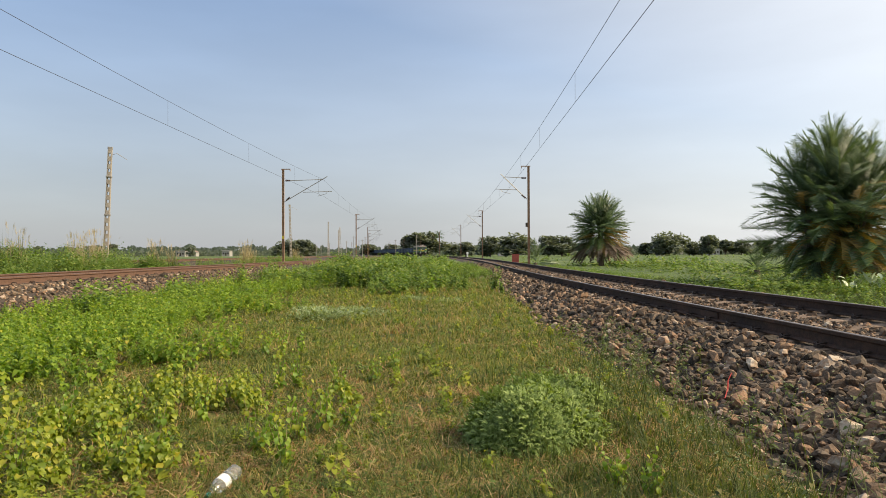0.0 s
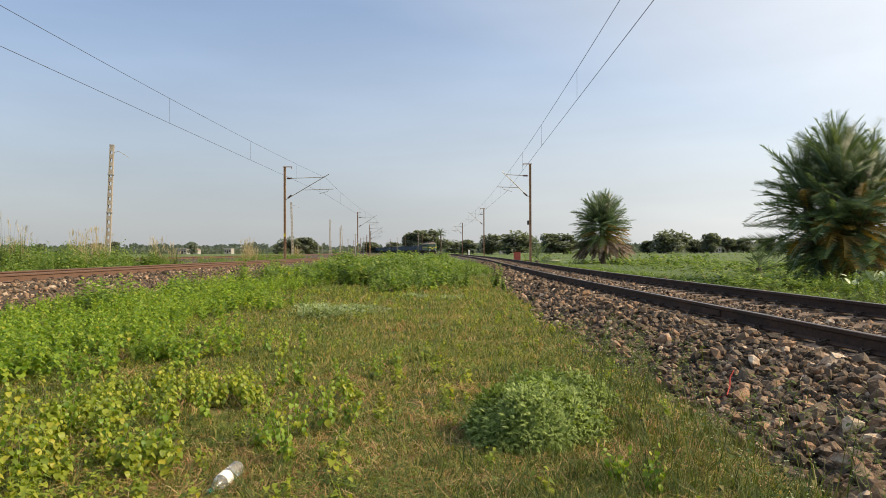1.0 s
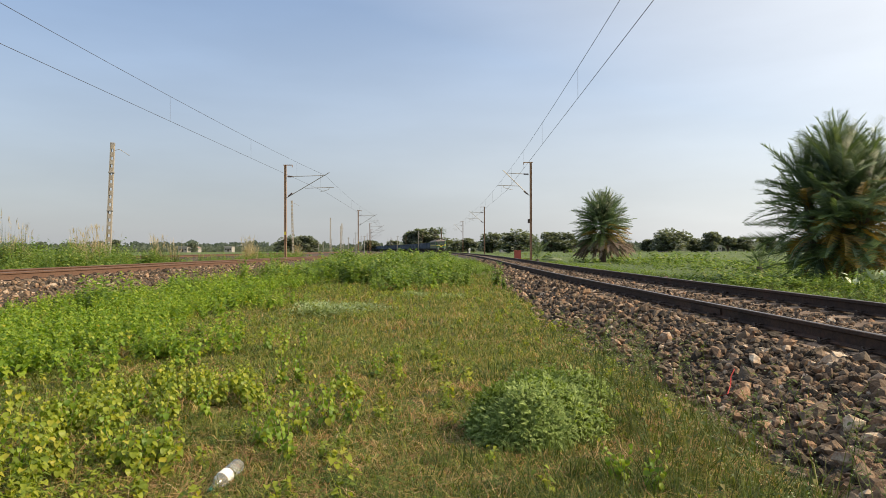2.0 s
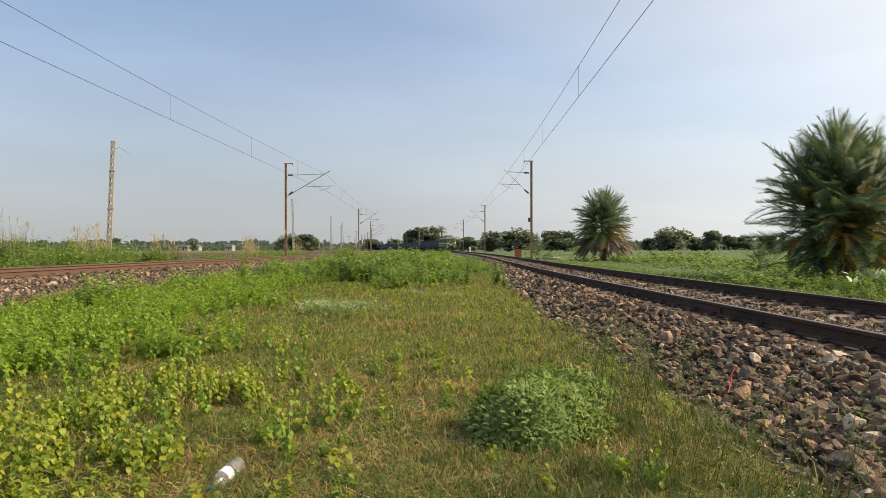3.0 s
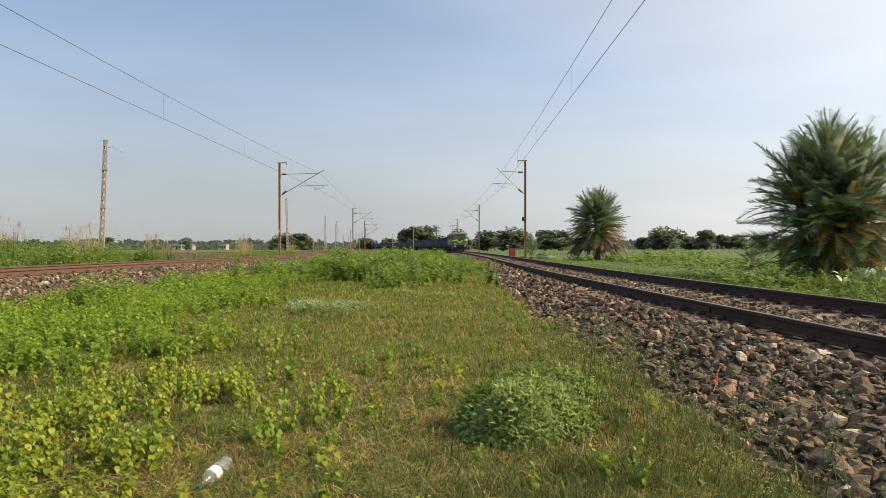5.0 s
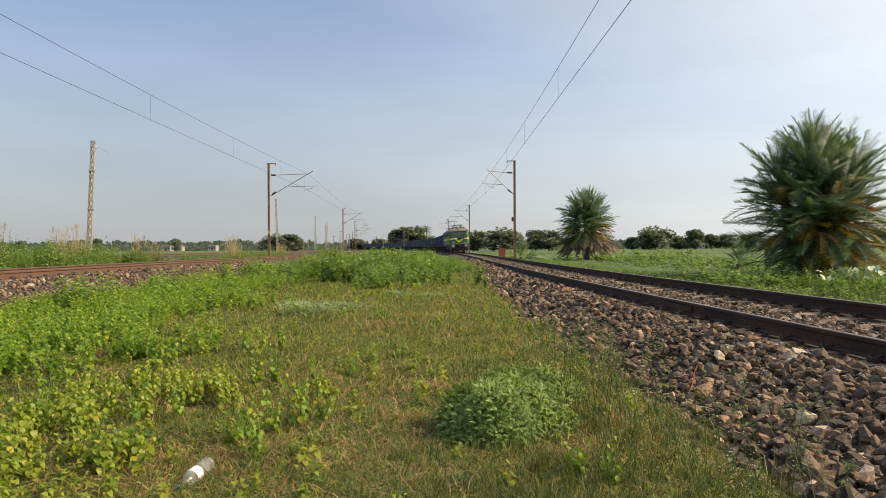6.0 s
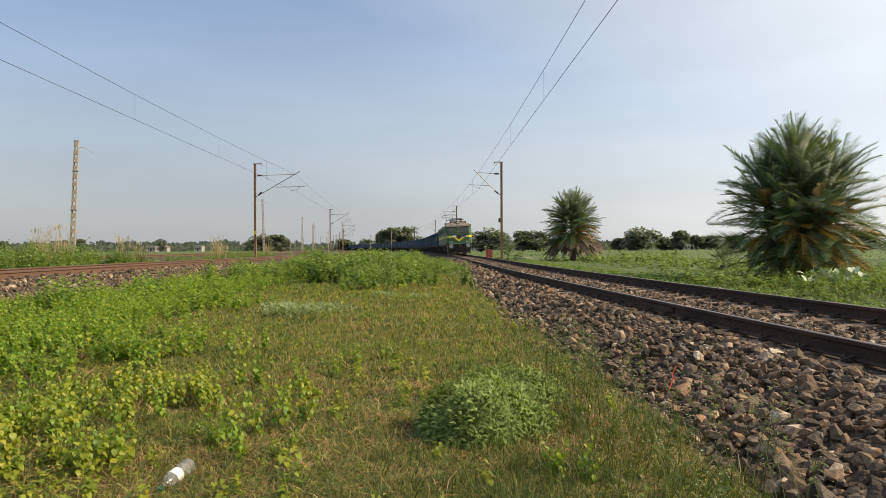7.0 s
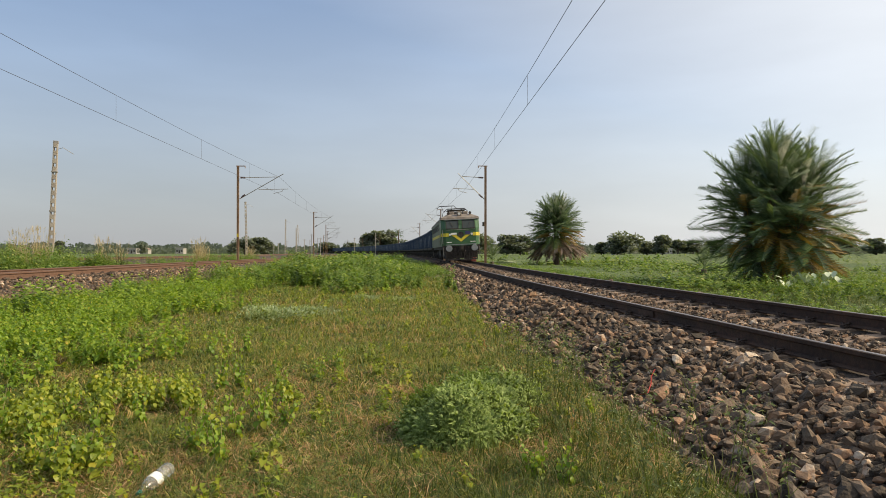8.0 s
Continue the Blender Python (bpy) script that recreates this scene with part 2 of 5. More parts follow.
M_REDCLOTH = material("red_cloth", [(0.3, (0.28, 0.02, 0.02)), (0.7, (0.42, 0.04, 0.035))], 15, 0.8, bump=0.2)


def glass(name, tint, rough, trans=1.0):
    m = bpy.data.materials.new(name)
    m.use_nodes = True
    b = m.node_tree.nodes["Principled BSDF"]
    b.inputs["Base Color"].default_value = (*tint, 1)
    b.inputs["Roughness"].default_value = rough
    b.inputs["Transmission Weight"].default_value = trans
    return m


M_PET = glass("clear_plastic", (0.74, 0.73, 0.67), 0.16, 0.86)
M_PANE = glass("dark_window_glass", (0.05, 0.06, 0.06), 0.06, 0.0)
M_PANE.node_tree.nodes["Principled BSDF"].inputs["Specular IOR Level"].default_value = 0.25
M_LENS = glass("headlight_glass", (0.85, 0.85, 0.8), 0.1, 0.3)

# ---------------- mesh tools ----------------


class Mesh:
    """Collects vertices and faces of one part."""

    def __init__(self):
        self.v, self.f = [], []

    def add(self, verts, faces):
        k = len(self.v)
        self.v += [tuple(p) for p in verts]
        self.f += [tuple(i + k for i in f) for f in faces]
        return self

    def box(self, c, s, m=None, taper=1.0):
        x, y, z = s[0] / 2, s[1] / 2, s[2] / 2
        pts = [Vector((a * x * (taper if e > 0 else 1), b * y * (taper if e > 0 else 1), e * z)) for e in (-1, 1) for a, b in ((-1, -1), (1, -1), (1, 1), (-1, 1))]
        if m is not None:
            pts = [m @ p for p in pts]
        pts = [p + Vector(c) for p in pts]
        return self.add(pts, [(3, 2, 1, 0), (4, 5, 6, 7), (0, 1, 5, 4), (1, 2, 6, 5), (2, 3, 7, 6), (3, 0, 4, 7)])

    def bevel_box(self, c, s, b):
        """A box with its edges along all three axes cut off."""
        bm = bmesh.new()
        bmesh.ops.create_cube(bm, size=1, matrix=Matrix.Translation(c) @ Matrix.Diagonal((*s, 1)))
        bmesh.ops.bevel(bm, geom=list(bm.edges), offset=b, segments=2, affect="EDGES", profile=0.5)
        bm.verts.ensure_lookup_table()
        self.add([v.co for v in bm.verts], [[v.index for v in f.verts] for f in bm.faces])
        bm.free()
        return self

    def tube(self, pts, r, n=6, cap=True):
        pts = [Vector(p) for p in pts]
        rs = r if isinstance(r, (list, tuple)) else [r] * len(pts)
        rings = []
        for i, p in enumerate(pts):
            d = (pts[min(i + 1, len(pts) - 1)] - pts[max(i - 1, 0)]).normalized()
            up = Vector((0, 0, 1)) if abs(d.z) < 0.95 else Vector((1, 0, 0))
            a = d.cross(up).normalized()
            b = a.cross(d)
            rings.append([p + (a * math.cos(2 * math.pi * k / n) + b * math.sin(2 * math.pi * k / n)) * rs[i] for k in range(n)])
        faces = []
        for i in range(len(pts) - 1):
            for k in range(n):
                faces.append((i * n + k, i * n + (k + 1) % n, (i + 1) * n + (k + 1) % n, (i + 1) * n + k))
        if cap:
            faces.append(tuple(range(n))[::-1])
            faces.append(tuple((len(pts) - 1) * n + k for k in range(n)))
        return self.add([p for ring in rings for p in ring], faces)

    def sweep(self, profile, stations):
        """profile: closed (u, w) outline; stations: (origin, right, up)."""
        n = len(profile)
        verts = [o + r * u + w * up for o, r, up in stations for u, w in profile]
        faces = []
        for i in range(len(stations) - 1):
            for k in range(n):
                faces.append((i * n + k, i * n + (k + 1) % n, (i + 1) * n + (k + 1) % n, (i + 1) * n + k))
        faces.append(tuple(range(n))[::-1])
        faces.append(tuple((len(stations) - 1) * n + k for k in range(n)))
        return self.add(verts, faces)

    def extrude(self, outline, axis, a, b):
        """Outline in the other two axes, from a to b along the axis."""
        def put(p, q):
            return {"x": (q, p[0], p[1]), "y": (p[0], q, p[1]), "z": (p[0], p[1], q)}[axis]
        n = len(outline)
        return self.add([put(p, a) for p in outline] + [put(p, b) for p in outline],
                        [tuple(range(n)), tuple(range(n, 2 * n))[::-1]] + [(k, k + n, (k + 1) % n + n, (k + 1) % n) for k in range(n)])

    def data(self, name, smooth=False):
        me = bpy.data.meshes.new(name)
        me.from_pydata(self.v, [], self.f)
        bm = bmesh.new()
        bm.from_mesh(me)
        bmesh.ops.recalc_face_normals(bm, faces=bm.faces)
        bm.to_mesh(me)
        bm.free()
        if smooth:
            me.shade_smooth()
        return me


def part(name, mesh, mat, parent=None, label="", smooth=False):
    """Links a mesh as one object under a thing or a part."""
    me = mesh.data(name, smooth) if isinstance(mesh, Mesh) else mesh
    if mat is not None and not me.materials:
        me.materials.append(mat)
    ob = new(name, me)
    if parent is not None:
        ob.parent = parent
    if label:
        ob["label"] = label
    return ob


def tri_mesh(name, verts, tris, mat, smooth=False, flat=False):
    """A mesh from arrays of vertices and triangles."""
    me = bpy.data.meshes.new(name)
    verts, tris = np.asarray(verts, np.float32), np.asarray(tris, np.int32)
    me.vertices.add(len(verts))
    me.vertices.foreach_set("co", verts.ravel())
    me.loops.add(tris.size)
    me.loops.foreach_set("vertex_index", tris.ravel())
    me.polygons.add(len(tris))
    me.polygons.foreach_set("loop_start", np.arange(0, tris.size, 3, dtype=np.int32))
    me.update(calc_edges=True)
    if flat:
        me.shade_flat()
    me.materials.append(mat)
    if smooth:
        me.shade_smooth()
    return me


rng = np.random.default_rng(7)


def scatter(templates, place, size, turn, lean=0.0, which=None, squash=None):
    """Copies of template (verts, tris) at the places, turned about z, leaning a little, joined in two arrays."""
    V, T, k = [], [], 0
    n = len(place)
    which = rng.integers(0, len(templates), n) if which is None else which
    for w, (tv, tt) in enumerate(templates):
        idx = np.nonzero(which == w)[0]
        if not len(idx):
            continue
        a, s = turn[idx], size[idx]
        c, sn = np.cos(a), np.sin(a)
        x = tv[None, :, 0] * c[:, None] - tv[None, :, 1] * sn[:, None]
        y = tv[None, :, 0] * sn[:, None] + tv[None, :, 1] * c[:, None]
        z = np.repeat(tv[None, :, 2], len(idx), 0)
        if lean:
            lx, ly = rng.normal(0, lean, len(idx)), rng.normal(0, lean, len(idx))
            x, y = x + z * lx[:, None], y + z * ly[:, None]
        if squash is not None:
            z = z * squash[idx][:, None]
        v = np.stack([x, y, z], 2) * s[:, None, None] + place[idx][:, None, :]
        V.append(v.reshape(-1, 3))
        T.append((tt[None] + (np.arange(len(idx)) * len(tv))[:, None, None]).reshape(-1, 3) + k)
        k += v.shape[0] * v.shape[1]
    return np.concatenate(V), np.concatenate(T)


def leaf(length, width, base, heading, rise, droop):
    """One folded, drooping leaf of six triangles."""
    h = np.array([math.cos(heading), math.sin(heading), 0.0])
    sd = np.array([-h[1], h[0], 0.0])
    p0 = np.array(base)
    p1 = p0 + h * length * 0.3 * math.cos(rise) + np.array([0, 0, length * 0.3 * math.sin(rise)])
    r2 = rise - droop
    p2 = p1 + h * length * 0.7 * math.cos(r2) + np.array([0, 0, length * 0.7 * math.sin(r2)])
    up = np.array([0, 0, width * 0.18])
    mid = (p1 * 0.55 + p2 * 0.45)
    v = [p0, p1 + sd * width * 0.5 + up, p1 - sd * width * 0.5 + up, p1, mid + sd * width * 0.44 + up * 0.7, mid - sd * width * 0.44 + up * 0.7, p2]
    t = [(0, 3, 1), (0, 2, 3), (1, 3, 4), (2, 5, 3), (3, 6, 4), (3, 5, 6)]
    return v, t


def strip(pts, width, side, taper=0.15):
    """A tapering blade through the points."""
    v, t = [], []
    n = len(pts)
    for i, p in enumerate(pts):
        w = width * (1 - (1 - taper) * i / (n - 1)) / 2
        if i == n - 1:
            v.append(np.array(p))
        else:
            v += [np.array(p) + side * w, np.array(p) - side * w]
    for i in range(n - 2):
        a = 2 * i
        t += [(a, a + 1, a + 2), (a + 1, a + 3, a + 2)]
    a = 2 * (n - 2)
    t.append((a, a + 1, a + 2))
    return v, t


def joined(pieces):
    V, T, k = [], [], 0
    for v, t in pieces:
        V += list(v)
        T += [(a + k, b + k, c + k) for a, b, c in t]
        k += len(v)
    return np.array(V, float), np.array(T, int)


def weed_template(r, height, leaves, leaf_len, leaf_wid, spread=0.35, stems=3, cheap=False):
    """A broad-leaved weed: a few stems with opposite leaves, larger below."""
    out = []
    for s in range(stems):
        a = r.uniform(0, 6.28)
        tip = np.array([math.cos(a), math.sin(a), 0]) * spread * height * r.uniform(0.2, 1.0) + np.array([0, 0, height * r.uniform(0.7, 1.05)])
        sd = np.array([math.cos(a + 1.57), math.sin(a + 1.57), 0])
        out.append(strip([np.zeros(3), tip * 0.5, tip], 0.012 * height ** 0.5, sd, 0.4))
        for i in range(leaves):
            q = 0.18 + 0.82 * (i + r.uniform(0, 0.6)) / leaves
            h = r.uniform(0, 6.28)
            k = (1.15 - 0.65 * q) * r.uniform(0.75, 1.2)
            base = tip * min(q, 1.0)
            if cheap:
                d, sd2 = np.array([math.cos(h), math.sin(h), r.uniform(-0.5, 0.4)]), np.array([-math.sin(h), math.cos(h), r.uniform(-0.3, 0.3)])
                v = [base, base + d * leaf_len * k * 0.45 + sd2 * leaf_wid * k * 0.55, base + d * leaf_len * k * 0.45 - sd2 * leaf_wid * k * 0.55, base + d * leaf_len * k + np.array([0, 0, -0.25 * leaf_len * k])]
                t = [(0, 2, 1), (1, 2, 3)]
            else:
                v, t = leaf(leaf_len * k, leaf_wid * k, base, h, r.uniform(-0.1, 0.6), r.uniform(0.5, 1.3))
            out.append((v, t))
    return joined(out)


def grass_template(r, blades, height, spread, width=0.006, bend=0.5):
    out = []
    for i in range(blades):
        a, b = r.uniform(0, 6.28), r.uniform(0, 6.28)
        base = np.array([math.cos(b), math.sin(b), 0]) * spread * r.uniform(0, 1)
        h = height * r.uniform(0.5, 1.1)
        d = np.array([math.cos(a), math.sin(a), 0])
        k = bend * r.uniform(0.3, 1.5)
        pts = [base, base + d * h * 0.25 * k + np.array([0, 0, h * 0.55]), base + d * h * 0.9 * k + np.array([0, 0, h * (1.0 - 0.35 * k)])]
        out.append(strip(pts, width * r.uniform(0.7, 1.4), np.array([-d[1], d[0], 0])))
    return joined(out)


def spline(nodes):
    """Natural cubic spline x(y) through (y, x) nodes."""
    Y, X = np.array(nodes, float).T
    n, h = len(Y), np.diff(Y)
    A, b = np.eye(n), np.zeros(n)
    for i in range(1, n - 1):
        A[i, i - 1], A[i, i], A[i, i + 1] = h[i - 1], 2 * (h[i - 1] + h[i]), h[i]
        b[i] = 6 * ((X[i + 1] - X[i]) / h[i] - (X[i] - X[i - 1]) / h[i - 1])
    m = np.linalg.solve(A, b)

    def at(y):
        y = np.asarray(y, float)
        i = np.clip(np.searchsorted(Y, y) - 1, 0, n - 2)
        a, c = (Y[i + 1] - y) / h[i], (y - Y[i]) / h[i]
        return a * X[i] + c * X[i + 1] + ((a ** 3 - a) * m[i] + (c ** 3 - c) * m[i + 1]) * h[i] ** 2 / 6
    return at

# ---------------- the lines of the railway ----------------
GAUGE = 1.745            # between the centres of the rail heads
CENTRE_R = spline([(-60, 8.2), (-20, 5.9), (0, 5.1), (20, 4.6), (50, 4.9), (80, 5.0), (105, 4.5), (130, 3.75), (160, 2.4), (200, -1.5), (250, -8.5), (300, -17.5), (400, -40), (500, -66), (620, -101), (800, -158), (1000, -225)])
CENTRE_L = spline([(-60, -12.5), (-20, -11.9), (10, -11.3), (30, -10.9), (53, -10.2), (85, -10.9), (116, -12.6), (168, -16.8), (220, -22.6), (300, -35), (400, -56), (600, -112)])
CENTRE_N = spline([(-60, -24), (0, -23), (50, -22.5), (110, -22.5), (160, -26), (220, -33), (300, -46)])
Z_R, Z_L, Z_N = 0.645, 0.88, 1.0        # rail tops at the centre line
CANT_R = 0.09


def stations(centre, z, cant, y0, y1, step):
    """Origin, right and up vectors along a line."""
    out = []
    for y in np.arange(y0, y1 + step * 0.5, step):
        x, dx = float(centre(y)), float(centre(y + 0.5) - centre(y - 0.5))
        t = Vector((dx, 1, 0)).normalized()
        right = (Vector((t.y, -t.x, 0)) + Vector((0, 0, cant / GAUGE))).normalized()
        out.append((Vector((x, y, z)), right, right.cross(t).normalized()))
    return out


RAIL_OUTLINE = [(-0.068, -0.172), (0.068, -0.172), (0.068, -0.162), (0.012, -0.146), (0.009, -0.056), (0.034, -0.038), (0.034, -0.003), (0.028, 0.0), (-0.028, 0.0), (-0.034, -0.003), (-0.034, -0.038), (-0.009, -0.056), (-0.012, -0.146), (-0.068, -0.162)]
HEAD_OUTLINE = [(-0.022, -0.002), (0.022, -0.002), (0.019, 0.002), (-0.019, 0.002)]


def sleeper_mesh():
    me = Mesh()
    me.extrude([(-1.375, -0.06), (-1.375, 0.035), (-1.34, 0.055), (-0.45, 0.045), (-0.3, 0.02), (0.3, 0.02), (0.45, 0.045), (1.34, 0.055), (1.375, 0.035), (1.375, -0.06)], "y", -0.125, 0.125)
    return me


def clip_mesh():
    """A bent spring clip on the rail foot with its insert."""
    me = Mesh()
    me.tube([(0.02, -0.05, 0.01), (0.05, -0.05, 0.05), (0.09, -0.02, 0.055), (0.10, 0.03, 0.035), (0.05, 0.05, 0.055), (0.0, 0.03, 0.045), (0.02, -0.01, 0.035)], 0.011, 5)
    me.box((0.07, 0, 0.012), (0.05, 0.09, 0.03))
    return me


def railway_track(label, centre, z, cant, y0, y1, rail_mat, pieces):
    track = tagged(new("railway_track"), label, "railway track")
    st = stations(centre, z, cant, y0, y1, 2.0)
    for side in (-1, 1):
        rail = part("rail", Mesh().sweep([(u + side * GAUGE / 2, w) for u, w in RAIL_OUTLINE], st), rail_mat, track)
        part("running_surface", Mesh().sweep([(u + side * GAUGE / 2, w) for u, w in HEAD_OUTLINE], st), M_HEAD, rail, "polished bright steel running surface")
    if pieces:
        s_data, c_data = sleeper_mesh().data("sleeper"), clip_mesh().data("clip")
        s_data.materials.append(M_SLEEPER)
        c_data.materials.append(M_CLIP)
        for k, (o, r, up) in enumerate(stations(centre, z, cant, y0 + 6.5, min(y1, y0 + 6.5 + 0.65 * pieces), 0.65)):
            fwd = up.cross(r)
            rot = Matrix((r, fwd, up)).transposed().to_4x4()
            sl = part("sleeper", s_data, None, track)
            sl.matrix_basis = Matrix.Translation(o - up * 0.235) @ rot
            if o.y < 45:
                for side in (-1, 1):
                    for f in (-1, 1):
                        c = part("clip", c_data, None, sl)
                        c.matrix_basis = Matrix.Translation((side * GAUGE / 2 + f * 0.05, 0, 0.058)) @ pose(0, 0, 0, 0, 0, 0 if f > 0 else 180)
        joint = part("fishplate", Mesh().extrude([(-0.5, -0.145), (0.5, -0.145), (0.5, -0.055), (-0.5, -0.055)], "x", -0.036, -0.014).extrude([(-0.5, -0.145), (0.5, -0.145), (0.5, -0.055), (-0.5, -0.055)], "x", 0.014, 0.036), M_RAIL, track, "rusty bolted rail joint plate")
        o, r, up = stations(centre, z, cant, 9.6, 9.6, 1)[0]
        joint.matrix_basis = Matrix.Translation(o - r * GAUGE / 2) @ Matrix((r, up.cross(r), up)).transposed().to_4x4()
    return track


BED_R = [(-4.2, -0.98), (-3.35, -0.66), (-2.3, -0.40), (-1.6, -0.205), (-1.1, -0.2), (-0.7, -0.22), (0, -0.215), (0.7, -0.22), (1.1, -0.2), (1.6, -0.22), (2.7, -0.66), (3.2, -0.98)]
BED_L = [(-3.4, -1.2), (-2.8, -0.85), (-1.6, -0.22), (0, -0.2), (1.6, -0.22), (2.9, -0.72), (3.9, -1.2)]


def ballast_bed(label, centre, z, cant, y0, y1, outline):
    st = stations(centre, z, cant, y0, y1, 2.0)
    return tagged(part("ballast_bed", Mesh().sweep(outline + [(outline[-1][0], -1.6), (outline[0][0], -1.6)], st), M_BED), label, "ballast", kind="structure")


def stone_templates(n):
    r = np.random.default_rng(3)
    bm = bmesh.new()
    bmesh.ops.create_icosphere(bm, subdivisions=1, radius=0.5)
    bm.verts.ensure_lookup_table()
    V = np.array([v.co[:] for v in bm.verts])
    T = np.array([[v.index for v in f.verts] for f in bm.faces])
    bm.free()
    out = []
    for i in range(n):
        v = V * r.uniform(0.9, 1.12, (len(V), 1)) + r.normal(0, 0.04, V.shape)
        # flat broken sides, about square to one another
        base = np.array(Euler(r.uniform(-0.35, 0.35, 3)).to_matrix())
        for d in (*base, *(-base), *(r.normal(size=(2, 3)))):
            d = d / np.linalg.norm(d) + r.normal(0, 0.15, 3)
            d /= np.linalg.norm(d)
            h = v @ d
            v = v - np.maximum(h - r.uniform(0.25, 0.37), 0)[:, None] * d
        v *= 1.35
        ax = np.array([r.uniform(0.9, 1.35), r.uniform(0.65, 1.0), r.uniform(0.5, 0.85)])
        a, b = r.uniform(-1.0, 1.0, 2)
        R = np.array(Euler((a, b, 0)).to_matrix())
        out.append(((v * ax) @ R.T, T))
    return out


STONES = stone_templates(14)


def bed_points(centre, z, cant, outline, n, y0, y1, u0, u1, r, power=1.0):
    """Random places on a bed's surface."""
    q = r.random(n) ** power
    y, u = y0 + (y1 - y0) * q, r.uniform(u0, u1, n)
    x = centre(y)
    dx = centre(y + 0.5) - centre(y - 0.5)
    us, ws = np.array(outline).T
    w = np.interp(u, us, ws)
    return np.stack([x + u, y - u * dx, z + w + u * cant / GAUGE], 1), u


def ballast_stones(bed, centre, z, cant, outline, sets, name_parts=0):
    r = np.random.default_rng(11)
    P, S = [], []
    for n, y0, y1, u0, u1, s0, s1, power in sets:
        p, u = bed_points(centre, z, cant, outline, n, y0, y1, u0, u1, r, power)
        s = r.uniform(s0, s1, n) * (0.6 + 0.9 * r.random(n) ** 3)
        off = np.minimum(np.abs(u - GAUGE / 2), np.abs(u + GAUGE / 2))
        keep = off > 0.11 + s * 0.45
        inner = np.abs(u) < 1.15
        s = np.where(inner, s * 0.7, s)
        p[:, 2] += s * np.where(inner, r.uniform(-0.15, 0.32, n), r.uniform(-0.2, 0.38, n))
        P.append(p[keep])
        S.append(s[keep])
    P, S = np.concatenate(P), np.concatenate(S)
    v, t = scatter(STONES, P, S, r.uniform(0, 6.28, len(P)))
    heap = part("stones", tri_mesh("stones", v, t, M_STONE, flat=True), None, bed)
    heap["kind"] = "stuff"
    if name_parts:
        datas = [tri_mesh("stone", sv, stt, M_STONE_P, flat=True) for sv, stt in STONES]
        p, u = bed_points(centre, z, cant, outline, name_parts, 3.0, 7.5, -3.2, -1.3, r)
        for k in range(name_parts):
            st = part("stone", datas[k % len(datas)], None, bed)
            s = r.uniform(0.06, 0.13)
            st.matrix_basis = Matrix.Translation((p[k][0], p[k][1], p[k][2] + s * 0.18)) @ pose(0, 0, 0, 0, 0, r.uniform(0, 360)) @ Matrix.Diagonal((s, s, s, 1))


# ---------------- overhead line ----------------


def i_beam(h, w=0.15, d=0.175):
    """A rolled steel section of H outline, standing upright."""
    f, q = 0.014, 0.009
    x0, x1 = d / 2, d / 2 - f
    return Mesh().extrude([(-x0, -w / 2), (-x1, -w / 2), (-x1, -q), (x1, -q), (x1, -w / 2), (x0, -w / 2), (x0, w / 2), (x1, w / 2), (x1, q), (-x1, q), (-x1, w / 2), (-x0, w / 2)], "z", 0, h)


def ribbed(p0, p1, r, n=5):
    """An insulator: a rod with sheds."""
    p0, p1 = Vector(p0), Vector(p1)
    pts, rs = [], []
    for k in range(n):
        for q, rr in ((0.05, 0.5), (0.3, 1.0), (0.55, 1.0), (0.8, 0.5)):
            pts.append(p0.lerp(p1, (k + q) / n))
            rs.append(r * rr)
    return Mesh().tube(pts, rs, 8)


def line_mast(label, x, y, z0, reach, rail_z, side):
    """A steel mast with a cantilever; side is the way to its track, reach the way to the wire."""
    mast = tagged(new("overhead_line_mast"), label, "railway mast", group="overhead line masts")
    mast.matrix_basis = pose(x, y, z0)
    top = rail_z + 7.95 - z0
    g = rail_z - z0
    part("post", i_beam(top), M_MAST, mast)
    part("footing", Mesh().box((0, 0, 0.05), (0.6, 0.6, 0.5), taper=0.85), M_SLEEPER, mast, "grey concrete footing")
    part("cap_bar", Mesh().box((side * 0.22, 0, top - 0.03), (0.75, 0.07, 0.07)).box((side * 0.58, 0, top - 0.12), (0.05, 0.06, 0.18)), M_MAST, mast)
    part("stay_tube", Mesh().tube([(side * 0.15, 0, g + 6.95), (side * reach, 0, g + 7.05)], 0.028, 6), M_GALV, mast)
    part("bracket_tube", Mesh().tube([(side * 0.13, 0, g + 5.2), (side * (reach + 0.35), 0, g + 7.3)], 0.032, 6), M_GALV, mast)
    part("register_arm", Mesh().tube([(side * reach * 0.5, 0, g + 5.98), (side * (reach + 0.75), 0, g + 6.05)], 0.025, 6).tube([(side * (reach + 0.35), 0, g + 6.04), (side * (reach + 0.25), 0, g + 5.85), (side * (reach - 0.45), 0, g + 5.66)], 0.018, 5), M_GALV, mast)
    part("insulator", ribbed((side * 0.2, 0, g + 6.95), (side * 0.6, 0, g + 6.96), 0.085), M_INSUL, mast)
    part("insulator", ribbed((side * 0.25, 0, g + 5.3), (side * 0.58, 0, g + 5.58), 0.085), M_INSUL, mast)
    if side > 0:
        part("plate", Mesh().box((0, -0.11, 2.6), (0.13, 0.02, 0.26)), M_YELLOW, mast, "small yellow plate")
    else:
        part("junction_box", Mesh().bevel_box((side * 0.17, 0, g + 3.1), (0.16, 0.2, 0.34), 0.02), M_UNDER, mast, "small dark junction box")
    return mast


